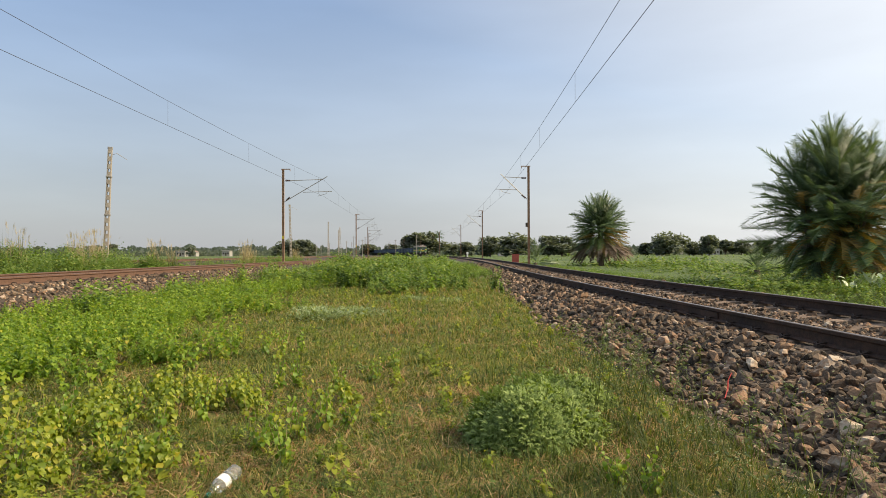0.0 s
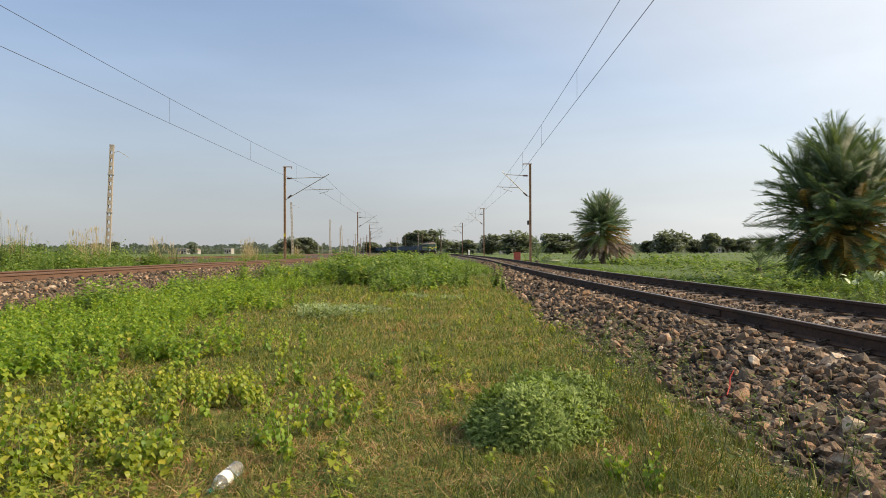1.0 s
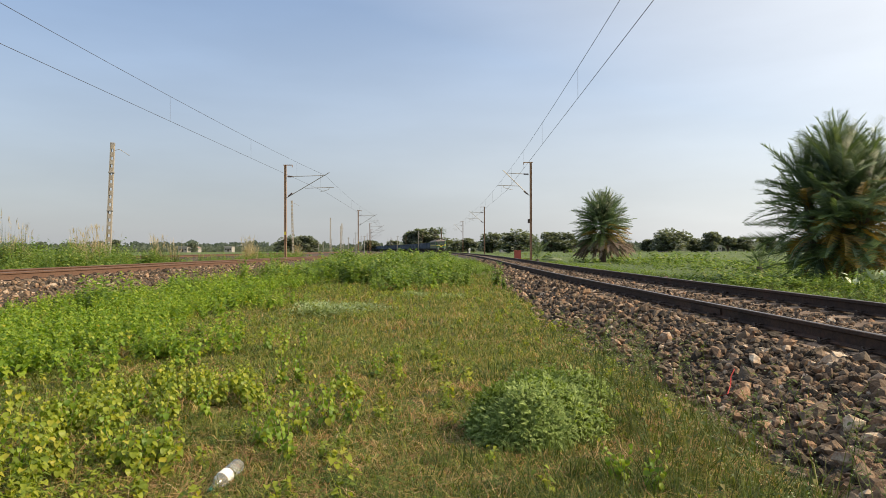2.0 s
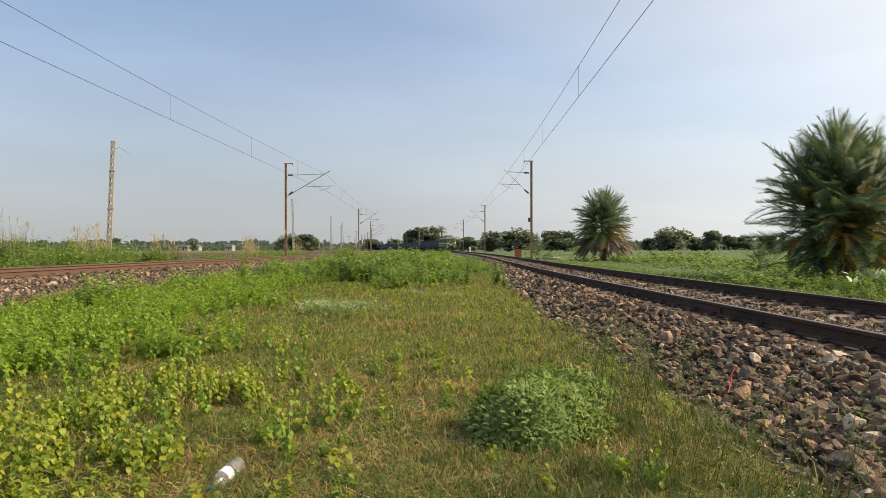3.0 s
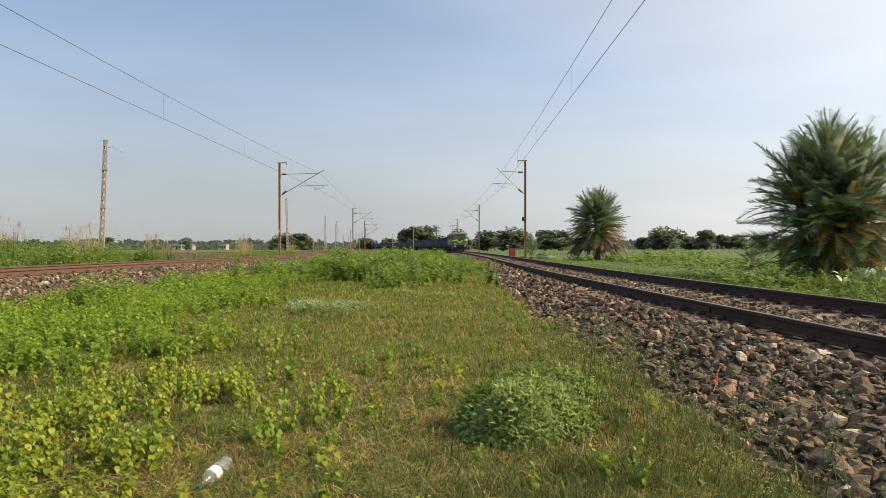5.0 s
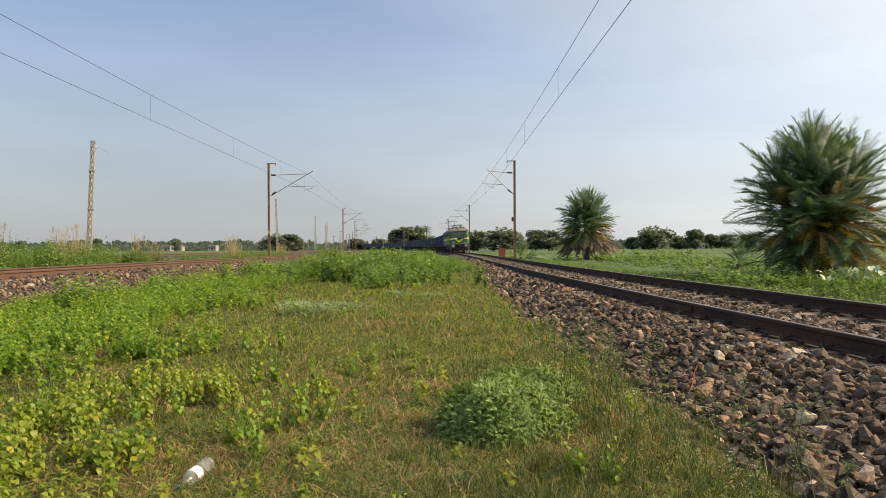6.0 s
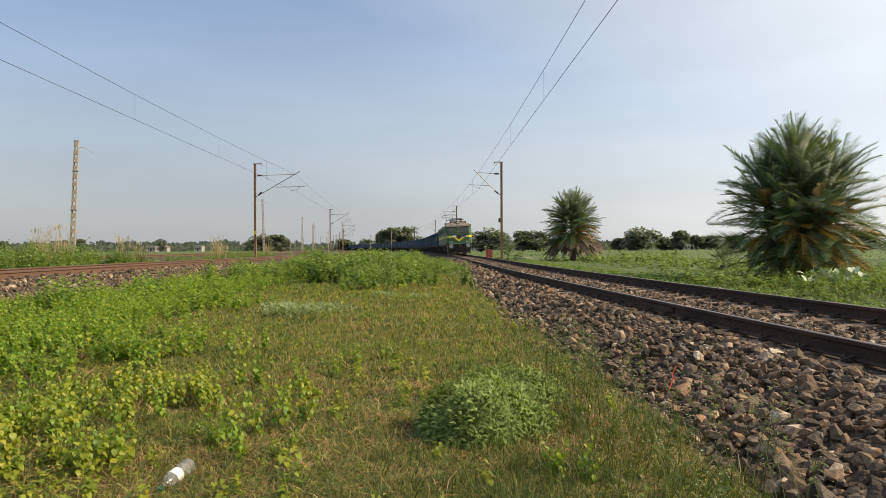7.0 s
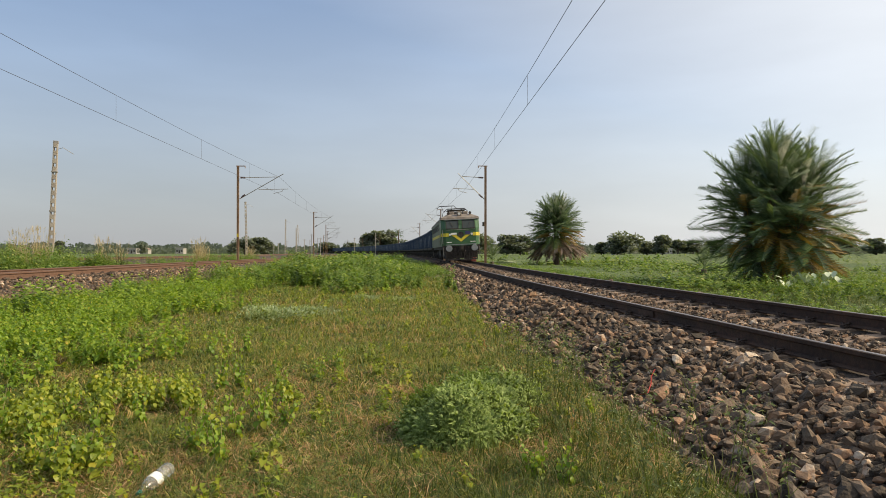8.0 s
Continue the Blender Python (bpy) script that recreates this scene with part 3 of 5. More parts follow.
def lattice_pole(label, x, y, h, lean=0.0):
    """Two channels held apart by batten plates, slimmer towards the top."""
    pole = tagged(new("lattice_pole"), label, "railway mast", group="lattice poles of the new line")
    pole.matrix_basis = pose(x, y, 0.3, 0, lean, 12)
    for sx in (-1, 1):
        outline = [(sx * 0.19, 0), (sx * 0.105, 0), (sx * 0.075, h), (sx * 0.15, h)]
        part("upright", Mesh().extrude([(x0, z0) for x0, z0 in outline], "y", -0.10, -0.075).extrude([(x0, z0) for x0, z0 in outline], "y", 0.075, 0.10).extrude([(sx * 0.19, 0), (sx * 0.178, 0), (sx * 0.138, h), (sx * 0.15, h)], "y", -0.075, 0.075), M_LATTICE, pole)
    n = int(h / 0.62)
    for k in range(n + 1):
        z = 0.15 + (h - 0.3) * k / n
        w = 0.25 - 0.06 * z / h
        for sy in (-1, 1):
            part("batten", Mesh().box((0, sy * 0.106, z), (w, 0.012, 0.36)), M_LATTICE, pole)
    part("arm", Mesh().tube([(0.1, 0, h - 0.45), (0.5, 0, h - 0.3), (1.25, 0, h - 0.75)], 0.02, 5), M_GALV, pole)
    part("bracket", Mesh().bevel_box((0, 0, h + 0.08), (0.34, 0.2, 0.2), 0.02), M_GALV, pole)
    for z in (h - 2.15, h * 0.45):
        part("clamp", Mesh().bevel_box((0, 0, z), (0.40, 0.30, 0.12), 0.01), M_GALV, pole)
    return pole


def overhead_wires(label, supports, shift=0.5):
    """Messenger, contact wire and droppers between supports (messenger and contact points)."""
    wires = tagged(new("overhead_wires"), label, "overhead wire", kind="structure")
    for (m0, c0), (m1, c1) in zip(supports[:-1], supports[1:]):
        m0, c0, m1, c1 = Vector(m0), Vector(c0), Vector(m1), Vector(c1)
        n = 16
        sag = 0.42

        def mess(q):
            return m0.lerp(m1, q) - Vector((0, 0, sag * 4 * q * (1 - q)))
        part("messenger_wire", Mesh().tube([mess(k / n) for k in range(n + 1)], 0.0078, 5), M_WIRE, wires)
        part("contact_wire", Mesh().tube([c0.lerp(c1, k / n) for k in range(n + 1)], 0.0078, 5), M_WIRE, wires)
        for k in range(6):
            q = min((k + shift) / 6, 0.97)
            part("dropper", Mesh().tube([mess(q), c0.lerp(c1, q)], 0.0045, 4), M_WIRE, wires)


# ---------------- the train ----------------


def wheel_mesh(r, balance=True):
    me = Mesh()
    for a, b, rr in ((-0.065, 0.065, r), (-0.095, -0.065, r + 0.03)):
        me.tube([(a, 0, 0), (b, 0, 0)], rr, 18)
    me.tube([(0.06, 0, 0), (0.12, 0, 0)], 0.12, 10)
    if balance:
        me.box((0.068, 0.3, 0), (0.012, 0.06, 0.14))
    return me


def bogie_mesh(base, r):
    me = Mesh()
    for s in (-1, 1):
        me.extrude([(-base / 2 - 0.55, r + 0.05), (-base / 2 - 0.45, r + 0.32), (-base / 4, r + 0.36), (-base / 8, r + 0.05), (base / 8, r + 0.05), (base / 4, r + 0.36), (base / 2 + 0.45, r + 0.32), (base / 2 + 0.55, r + 0.05), (base / 2 + 0.2, r - 0.05), (-base / 2 - 0.2, r - 0.05)], "x", s * 1.05 - 0.06, s * 1.05 + 0.06)
        for y in (-base / 2, base / 2):
            me.box((s * 1.12, y, r), (0.16, 0.34, 0.3))
    me.box((0, 0, r + 0.15), (2.0, 0.5, 0.3))
    return me


def locomotive():
    loco = tagged(new("electric_locomotive"), "green electric freight locomotive with yellow stripes hauling wagons", "locomotive")
    L = 9.9
    body = part("body", Mesh().extrude([(-8.3, 1.3), (-8.3, 3.45), (8.3, 3.45), (8.3, 1.3)], "x", -1.5, 1.5), M_GREEN_S, loco, "faded green body side")
    # louvres, windows and doors along both sides
    for s in (-1, 1):
        for k in range(6):
            y = -6.3 + k * 2.3
            part("louvre", Mesh().box((s * 1.503, y, 2.95), (0.03, 1.5, 0.55)).box((s * 1.52, y, 2.95), (0.02, 1.4, 0.06)).box((s * 1.52, y, 2.8), (0.02, 1.4, 0.06)).box((s * 1.52, y, 3.1), (0.02, 1.4, 0.06)), M_UNDER, body)
        part("side_stripe", Mesh().box((s * 1.504, 0, 2.2), (0.02, 16.6, 0.24)), M_YELLOW, body)
        part("handrail", Mesh().tube([(s * 1.56, 7.2, 1.6), (s * 1.56, 7.2, 3.0)], 0.02, 5), M_GALV, body)
    for e in (-1, 1):
        # cab with a slightly raked front and chamfered corners
        outline = [(-1.5, 8.3), (-1.5, 9.35), (-1.18, 9.75), (1.18, 9.75), (1.5, 9.35), (1.5, 8.3)]
        upper = [(-1.5, 8.3), (-1.5, 9.18), (-1.18, 9.5), (1.18, 9.5), (1.5, 9.18), (1.5, 8.3)]
        levels = [(1.3, outline), (1.42, outline), (2.72, outline), (3.45, upper)]
        v = [Vector((x * e, y * e, z)) for z, o in levels for x, y in o]
        f = []
        for k in range(3):
            f += [(k * 6 + j, k * 6 + (j + 1) % 6, k * 6 + 6 + (j + 1) % 6, k * 6 + 6 + j) for j in range(6)]
        f += [tuple(range(6)), tuple(range(18, 24))]
        cab = part("cab", Mesh().add(v, f), M_GREEN, loco, "dark green driver's cab")
        rk = 0.25 / 0.73

        def fy(z, out=0.0):
            return e * ((9.75 if z < 2.72 else 9.75 - (z - 2.72) * rk) + out)
        for s in (-1, 1):
            wz = 3.0
            tilt = Euler((e * math.atan(rk), 0, 0)).to_matrix()
            win = part("windscreen", Mesh().box((s * 0.63, fy(wz, 0.012), wz), (0.9, 0.03, 0.62), tilt), M_PANE, cab, "dark glass windscreen")
            fr = Mesh()
            for dx, dz, w, h in ((0, 0.325, 0.96, 0.035), (0, -0.325, 0.96, 0.035), (-0.465, 0, 0.04, 0.66), (0.465, 0, 0.04, 0.66)):
                fr.box((s * 0.63 + dx, fy(wz + dz, 0.025), wz + dz), (w, 0.05, h), tilt)
            part("window_frame", fr, M_UNDER, win, "black rubber window frame")
            part("wiper", Mesh().tube([(s * 0.58, fy(2.85, 0.06), 2.82), (s * 0.80, fy(3.22, 0.06), 3.22)], 0.016, 4), M_UNDER, win)
            part("side_window", Mesh().box((s * 1.503, e * 8.75, 3.0), (0.03, 0.62, 0.55)), M_PANE, cab)
            part("cab_door", Mesh().box((s * 1.508, e * 7.75, 2.4), (0.04, 0.62, 1.95)), M_GREEN, cab)
            part("front_band", Mesh().box((s * 1.06, fy(2.2, 0.006), 2.2), (0.24, 0.02, 0.27)).add([(s * 1.185, fy(2.2, 0.006), 2.065), (s * 1.185, fy(2.2, 0.006), 2.335), (s * 1.508, e * 9.36, 2.335), (s * 1.508, e * 9.36, 2.065)], [(0, 1, 2, 3)]), M_YELLOW, cab, "yellow warning band")
            part("marker_light", Mesh().tube([(s * 0.84, fy(2.2, -0.02), 2.2), (s * 0.84, fy(2.2, 0.05), 2.2)], 0.09, 10), M_LENS, cab)
            part("chevron", Mesh().extrude([(s * 0.72, 2.16), (s * 0.36, 2.16), (0.0, 1.84), (0.0, 1.62)], "y", fy(2, 0.002), fy(2, 0.014)), M_YELLOW, cab, "yellow chevron")
            part("lettering_bar", Mesh().box((s * 0.92, fy(1.6, 0.008), 1.60), (0.40, 0.012, 0.06)), M_WHITE, cab)
            buf = part("buffer", Mesh().tube([(s * 0.98, e * 9.6, 1.1), (s * 0.98, e * 10.15, 1.1)], 0.13, 10).tube([(s * 0.98, e * 10.15, 1.1), (s * 0.98, e * 10.2, 1.1)], [0.25, 0.24], 18), M_GREYP, loco, "grey round buffer")
            part("handrail", Mesh().tube([(s * 1.42, fy(1.9, -0.10), 1.5), (s * 1.42, fy(1.9, -0.10), 2.62)], 0.022, 5), M_GALV, cab)
            part("horn", Mesh().tube([(s * 0.85, e * 8.75, 3.9), (s * 0.85, e * 9.1, 3.94)], [0.05, 0.12], 8), M_UNDER, loco)
        part("plate", Mesh().box((0.55 * e, fy(2.28, 0.02), 2.27), (0.46, 0.03, 0.15)), M_WHITE, cab, "white plate")
        part("plate", Mesh().box((-0.55 * e, fy(2.28, 0.02), 2.31), (0.4, 0.03, 0.27)), M_DARKBLUE, cab, "dark blue plate")
        part("emblem", Mesh().tube([(0, fy(2.3, 0), 2.2), (0, fy(2.3, 0.03), 2.2)], 0.22, 14), M_UNDER, cab)
        part("sill_strip", Mesh().box((0, fy(1.4, 0.012), 1.40), (2.36, 0.03, 0.05)), M_GREYP, cab, "pale grey sill strip")
        part("eyebrow", Mesh().box((0, fy(3.4, 0.04), 3.41), (2.5, 0.14, 0.05)), M_GREYP, cab, "grey rain gutter over the windscreens")
        part("grab_rail", Mesh().tube([(-1.1, fy(2.58, 0.07), 2.58), (1.1, fy(2.58, 0.07), 2.58)], 0.014, 5), M_GALV, cab)
        part("centre_pillar", Mesh().box((0, fy(3.0, 0.01), 3.0), (0.24, 0.03, 0.64)), M_GREEN, cab)
        beam = Mesh().box((0, e * 9.55, 1.12), (2.9, 0.2, 0.5))
        beam.box((0, e * 9.7, 1.1), (0.36, 0.5, 0.4))
        for k in range(5):
            beam.tube([(-0.5 + 0.25 * k, e * 9.66, 1.1), (-0.55 + 0.27 * k, e * 9.85, 0.85), (-0.5 + 0.25 * k, e * 9.7, 0.55)], 0.035, 6)
        beam.box((0, e * 9.95, 1.12), (0.22, 0.3, 0.28))
        beam.box((0, e * 9.45, 0.75), (2.5, 0.12, 0.9))
        for k in range(9):
            beam.box((-1.1 + 0.27 * k, e * 9.72, 1.28 - 0.05 * (k % 3)), (0.1, 0.2, 0.14))
            beam.tube([(-1.2 + 0.3 * k, e * 9.6, 1.3), (-1.15 + 0.29 * k, e * 9.78, 1.0), (-1.22 + 0.3 * k, e * 9.7, 0.7)], 0.025, 5)
        part("buffer_beam", beam, M_UNDER, loco)
        guard = part("cattle_guard", Mesh().box((0, e * 9.75, 0.78), (2.7, 0.08, 0.1)).box((0, e * 9.85, 0.2), (2.4, 0.08, 0.1)), M_UNDER, loco)
        for k in range(13):
            part("guard_bar", Mesh().box((-1.2 + 0.2 * k, e * 9.8, 0.5), (0.06, 0.06, 0.56)), M_UNDER, guard)
        for s in (-1, 1):
            part("guard_edge", Mesh().box((s * 1.4, e * 9.72, 0.8), (0.05, 0.12, 0.8)), M_ROOF, guard, "pale grey guard edge")
        head = part("headlight", Mesh().bevel_box((0, e * 9.0, 3.88), (0.36, 0.5, 0.46), 0.05), M_ROOF, loco)
        part("lens", Mesh().tube([(0, e * 9.23, 3.9), (0, e * 9.27, 3.9)], 0.11, 12), M_LENS, head)
    # roof: hipped at both ends, with a raised middle
    rv = [(-1.52, 9.55, 3.43), (1.52, 9.55, 3.43), (1.52, -9.55, 3.43), (-1.52, -9.55, 3.43),
          (-1.46, 9.5, 3.6), (1.46, 9.5, 3.6), (1.46, -9.5, 3.6), (-1.46, -9.5, 3.6),
          (-0.95, 8.6, 3.88), (0.95, 8.6, 3.88), (0.95, -8.6, 3.88), (-0.95, -8.6, 3.88)]
    part("roof", Mesh().add(rv, [(0, 1, 2, 3), (0, 1, 5, 4), (1, 2, 6, 5), (2, 3, 7, 6), (3, 0, 4, 7), (4, 5, 9, 8), (5, 6, 10, 9), (6, 7, 11, 10), (7, 4, 8, 11), (8, 9, 10, 11)]), M_ROOF, loco, "sooty grey roof")
    for y in (-3.5, -1.2, 1.4, 3.6):
        part("roof_hatch", Mesh().bevel_box((0, y, 3.98), (1.4, 1.6, 0.25), 0.04), M_ROOF, loco)
    for y in (4.9, 7.3):
        part("roof_drum", Mesh().tube([(-0.7, y, 4.0), (0.7, y, 4.0)], 0.17, 10), M_UNDER, loco, "dark air reservoir on the roof")
    for s in (-1, 1):
        part("roof_box", Mesh().bevel_box((s * 0.55, 8.1, 4.0), (0.4, 0.5, 0.26), 0.04), M_ROOF, loco)
    for y, z in ((-6.2, 5.6), (6.0, 4.5)):
        pan = part("pantograph", Mesh().box((0, y, 4.35), (1.5, 1.7, 0.06)), M_UNDER, loco)
        kz = (z - 4.35) * 0.5 + 4.35
        for s in (-1, 1):
            part("lower_arm", Mesh().tube([(s * 0.5, y - 0.5, 4.36), (s * 0.4, y + 0.9, kz)], 0.03, 5), M_UNDER, pan)
            part("upper_arm", Mesh().tube([(s * 0.4, y + 0.9, kz), (s * 0.5, y - 0.1, z)], 0.025, 5), M_UNDER, pan)
        part("collector_bow", Mesh().tube([(-1.0, y - 0.1, z - 0.25), (-0.75, y - 0.1, z), (0.75, y - 0.1, z), (1.0, y - 0.1, z - 0.25)], 0.035, 5).tube([(-0.75, y + 0.2, z), (0.75, y + 0.2, z)], 0.03, 5), M_UNDER, pan)
        for s in (-1, 1):
            part("roof_insulator", ribbed((s * 0.6, y, 4.13), (s * 0.6, y, 4.36), 0.1, 3), M_INSUL, pan)
    loco.scale = (1.035, 1, 1)
    part("underframe", Mesh().box((0, 0, 1.2), (2.7, 19.0, 0.3)).box((0, 0, 0.85), (2.4, 3.4, 0.7)), M_UNDER, loco)
    data = bogie_mesh(3.8, 0.55).data("bogie")
    data.materials.append(M_UNDER)
    wd = wheel_mesh(0.545).data("wheel")
    wd.materials.append(M_UNDER)
    wheels = []
    for y in (-5.7, 5.7):
        b = part("bogie", data, None, loco)
        b.location = (0, y, 0)
        for dy in (-1.9, 0, 1.9):
            for s in (-1, 1):
                w = part("wheel", wd, None, b)
                w.matrix_basis = pose(s * 0.86, dy, 0.545, 0, 0, 0 if s > 0 else 180)
                wheels.append((w, s, dy))
    return loco, wheels


def wagon():
    wg = tagged(new("goods_wagon"), "dark blue open steel goods wagon with ribbed sides", "goods wagon", group="wagons of the train")
    for s in (-1, 1):
        side = part("side_wall", Mesh().box((s * 1.5, 0, 2.27), (0.05, 9.7, 1.9)), M_BLUE, wg)
        part("top_rail", Mesh().box((s * 1.51, 0, 3.26), (0.14, 9.85, 0.12)), M_BLUE, side)
        part("sill", Mesh().box((s * 1.48, 0, 1.22), (0.16, 9.8, 0.24)), M_UNDER, side)
        rib = Mesh().extrude([(s * 1.525, 1.3), (s * 1.60, 1.34), (s * 1.58, 3.15), (s * 1.525, 3.19)], "y", -0.06, 0.06).data("rib")
        rib.materials.append(M_BLUE)
        for k in range(9):
            r = part("rib", rib, None, side)
            r.location = (0, -4.6 + 1.15 * k, 0)
        part("door", Mesh().box((s * 1.55, 1.72, 2.1), (0.06, 0.9, 1.3)).box((s * 1.55, -1.72, 2.1), (0.06, 0.9, 1.3)), M_BLUE, side)
        part("lettering_bar", Mesh().box((s * 1.532, -3.45, 2.5), (0.01, 0.7, 0.14)).box((s * 1.532, -3.45, 2.2), (0.01, 0.5, 0.1)), M_WHITE, side)
        end = part("end_wall", Mesh().box((0, s * 4.85, 2.27), (2.95, 0.05, 1.9)).box((0, s * 4.86, 3.26), (3.1, 0.13, 0.12)), M_BLUE, wg)
        for k in range(3):
            part("end_rib", Mesh().box((-0.8 + 0.8 * k, s * 4.91, 2.3), (0.12, 0.08, 1.8)), M_BLUE, end)
        part("coupler", Mesh().box((0, s * 5.1, 1.1), (0.3, 0.55, 0.3)), M_UNDER, wg)
    part("floor", Mesh().box((0, 0, 1.28), (2.95, 9.7, 0.1)).box((0, 0, 1.05), (0.5, 9.6, 0.4)), M_UNDER, wg)
    bd, wd = bogie_mesh(2.0, 0.5).data("bogie"), wheel_mesh(0.5, False).data("wheel")
    bd.materials.append(M_UNDER)
    wd.materials.append(M_UNDER)
    for y in (-3.25, 3.25):
        b = part("bogie", bd, None, wg)
        b.location = (0, y, 0)
        for dy in (-1, 1):
            for s in (-1, 1):
                w = part("wheel", wd, None, b)
                w.matrix_basis = pose(s * 0.86, dy, 0.5, 0, 0, 0 if s > 0 else 180)
    return wg


# arc length along the right-hand line
ARC_Y = np.arange(-60, 1000, 0.5)
ARC_X = CENTRE_R(ARC_Y)
ARC_S = np.concatenate([[0], np.cumsum(np.hypot(np.diff(ARC_X), np.diff(ARC_Y)))])


def on_line(s, half):
    """Pose of a vehicle whose middle is s along the line, its front towards the camera."""
    def at(q):
        return Vector((float(np.interp(q, ARC_S, ARC_X)), float(np.interp(q, ARC_S, ARC_Y)), Z_R))
    a, b = at(s - half), at(s + half)
    fwd = (a - b).normalized()
    right = (Vector((fwd.y, -fwd.x, 0)) - Vector((0, 0, CANT_R / GAUGE))).normalized()
    up = right.cross(fwd)
    return Matrix.Translation((a + b) / 2) @ Matrix((right, fwd, up)).transposed().to_4x4()


FRONT_AT_END, SPEED = 49.8, 24.5          # where the locomotive's face is at 8 s; metres a second
S_END = float(np.interp(FRONT_AT_END, ARC_Y, ARC_S))


def front_s(t):
    return S_END + SPEED * (8.0 - t)

# ---------------- ground ----------------


def smooth(a, b, x):
    q = np.clip((np.asarray(x, float) - a) / (b - a), 0, 1)
    return q * q * (3 - 2 * q)


def ground_z(x, y):
    x, y = np.asarray(x, float), np.asarray(y, float)
    z = 0.035 * np.sin(x * 1.3 + 0.4 * y) * np.sin(y * 0.9 - 0.3 * x) + 0.03 * np.sin(x * 0.45 + 1.0) * np.cos(y * 0.37)
    between = (1 - smooth(2.0, 4.0, x)) * smooth(-30, -16, x)
    z = z + 0.22 * smooth(12, 45, y) * between * (1 - smooth(150, 400, y))
    z = z + 0.14 * smooth(-5, -9.5, x) * smooth(-60, -20, x)
    z = z - 0.05 * smooth(8, 12, x)
    far = smooth(120, 600, np.hypot(x, y))
    return z * (1 - far) - 0.1 * far


def ground():
    def axis(lim, first, grow):
        out, s = [0.0], first
        while out[-1] < lim:
            out.append(out[-1] + s)
            s *= grow
        return np.array(out)
    px = axis(4200, 0.35, 1.045)
    xs = np.concatenate([-px[:0:-1], px])
    ys = np.concatenate([-axis(600, 0.5, 1.2)[:0:-1], axis(4400, 0.35, 1.04)])
    X, Y = np.meshgrid(xs, ys)
    Z = ground_z(X, Y)
    nx = len(xs)
    V = np.stack([X.ravel(), Y.ravel(), Z.ravel()], 1)
    i, j = np.meshgrid(np.arange(nx - 1), np.arange(len(ys) - 1))
    a = (j * nx + i).ravel()
    T = np.concatenate([np.stack([a, a + 1, a + nx + 1], 1), np.stack([a, a + nx + 1, a + nx], 1)])
    me = tri_mesh("ground", V, T, M_GROUND, True)
    me.materials.append(M_FIELD)
    c = V[T].mean(1)
    me.polygons.foreach_set("material_index", ((c[:, 0] > CENTRE_R(np.clip(c[:, 1], -60, 1000)) + 3) | (c[:, 1] > 70) | (c[:, 0] < -14)).astype(np.int32))
    return tagged(new("ground", me), "dry turf and green fields reaching the horizon", "ground", kind="structure")


ground()
bed_right = ballast_bed("bed of broken grey-brown stone under the track", CENTRE_R, Z_R, CANT_R, -40, 620, BED_R)
bed_left = ballast_bed("bed of pinkish broken stone beside green weeds", CENTRE_L, Z_L, 0, -40, 500, BED_L)
bed_new = ballast_bed("low ballast bed of the far line", CENTRE_N, Z_N, 0, -20, 290, BED_L)
track_right = railway_track("dark rusty rails on concrete sleepers in stone ballast", CENTRE_R, Z_R, CANT_R, -20, 620, M_RAIL, 280)
track_left = railway_track("orange rusty rails above weed-grown ballast", CENTRE_L, Z_L, 0, -20, 500, M_RAIL_L, 100)
track_new = railway_track("thin rusty rails of the far line", CENTRE_N, Z_N, 0, -20, 290, M_RAIL_L, 0)


def line_of_masts(centre, z, side, ys, label, base, away, drop=0.0):
    sup = []
    for k, y in enumerate(ys):
        x = float(centre(y))
        stag = 0.15 if k % 2 else -0.15
        if y > 5:
            line_mast(label, x - side * away, y, base, away + stag * side, z - drop, side)
        else:
            x -= 1.3 if side < 0 else 0
        lift = -drop if y > 5 else 0.8 * drop
        sup.append(((x + stag, y, z + lift + 7.05), (x + stag, y, z + lift + 5.65)))
    return sup


sup_r = line_of_masts(CENTRE_R, Z_R, -1, [-2, 52, 106, 160, 214, 268, 322, 376], "rust-streaked steel mast with a cantilever over the track", 0.1, 2.1)
sup_l = line_of_masts(CENTRE_L, Z_L, 1, [-4, 53, 114, 168, 222, 276, 330, 384], "rusty steel mast with a cantilever beside weeds", 0.2, 3.2, 0.28)
overhead_wires("overhead wires with droppers above the curved track", sup_r)
overhead_wires("overhead wires with droppers above the weed-grown track", sup_l, 1.05)
for y, lean in ((49, 2.2), (107, -1.5), (165, 0.5), (223, 0)):
    lattice_pole("pale weathered lattice steel pole without wires", float(CENTRE_N(y)) - 3.45 - 0.1 * lean, y, 9.3, lean)

loco, loco_wheels = locomotive()
wagons = [wagon()]
for k in range(47):
    wagons.append(copy_thing(wagons[0], Matrix.Identity(4)))

# ---------------- plants ----------------
pr = np.random.default_rng(21)


def around(n, r0, r1, a0=-50, a1=50, power=1.0):
    """Places spread round the standpoint, thinning with distance."""
    q = pr.random(n) ** power
    r = 1.0 / (1.0 / r1 + (1.0 / r0 - 1.0 / r1) * q)
    a = np.radians(pr.uniform(a0, a1, n))
    return np.stack([r * np.sin(a), r * np.cos(a)], 1)


def patchy(p, scale, seed):
    """A soft value from 0 to 1 that varies over the ground."""
    return np.array([noise.noise((x * scale + seed, y * scale, seed * 0.7)) for x, y in p]) * 0.5 + 0.5


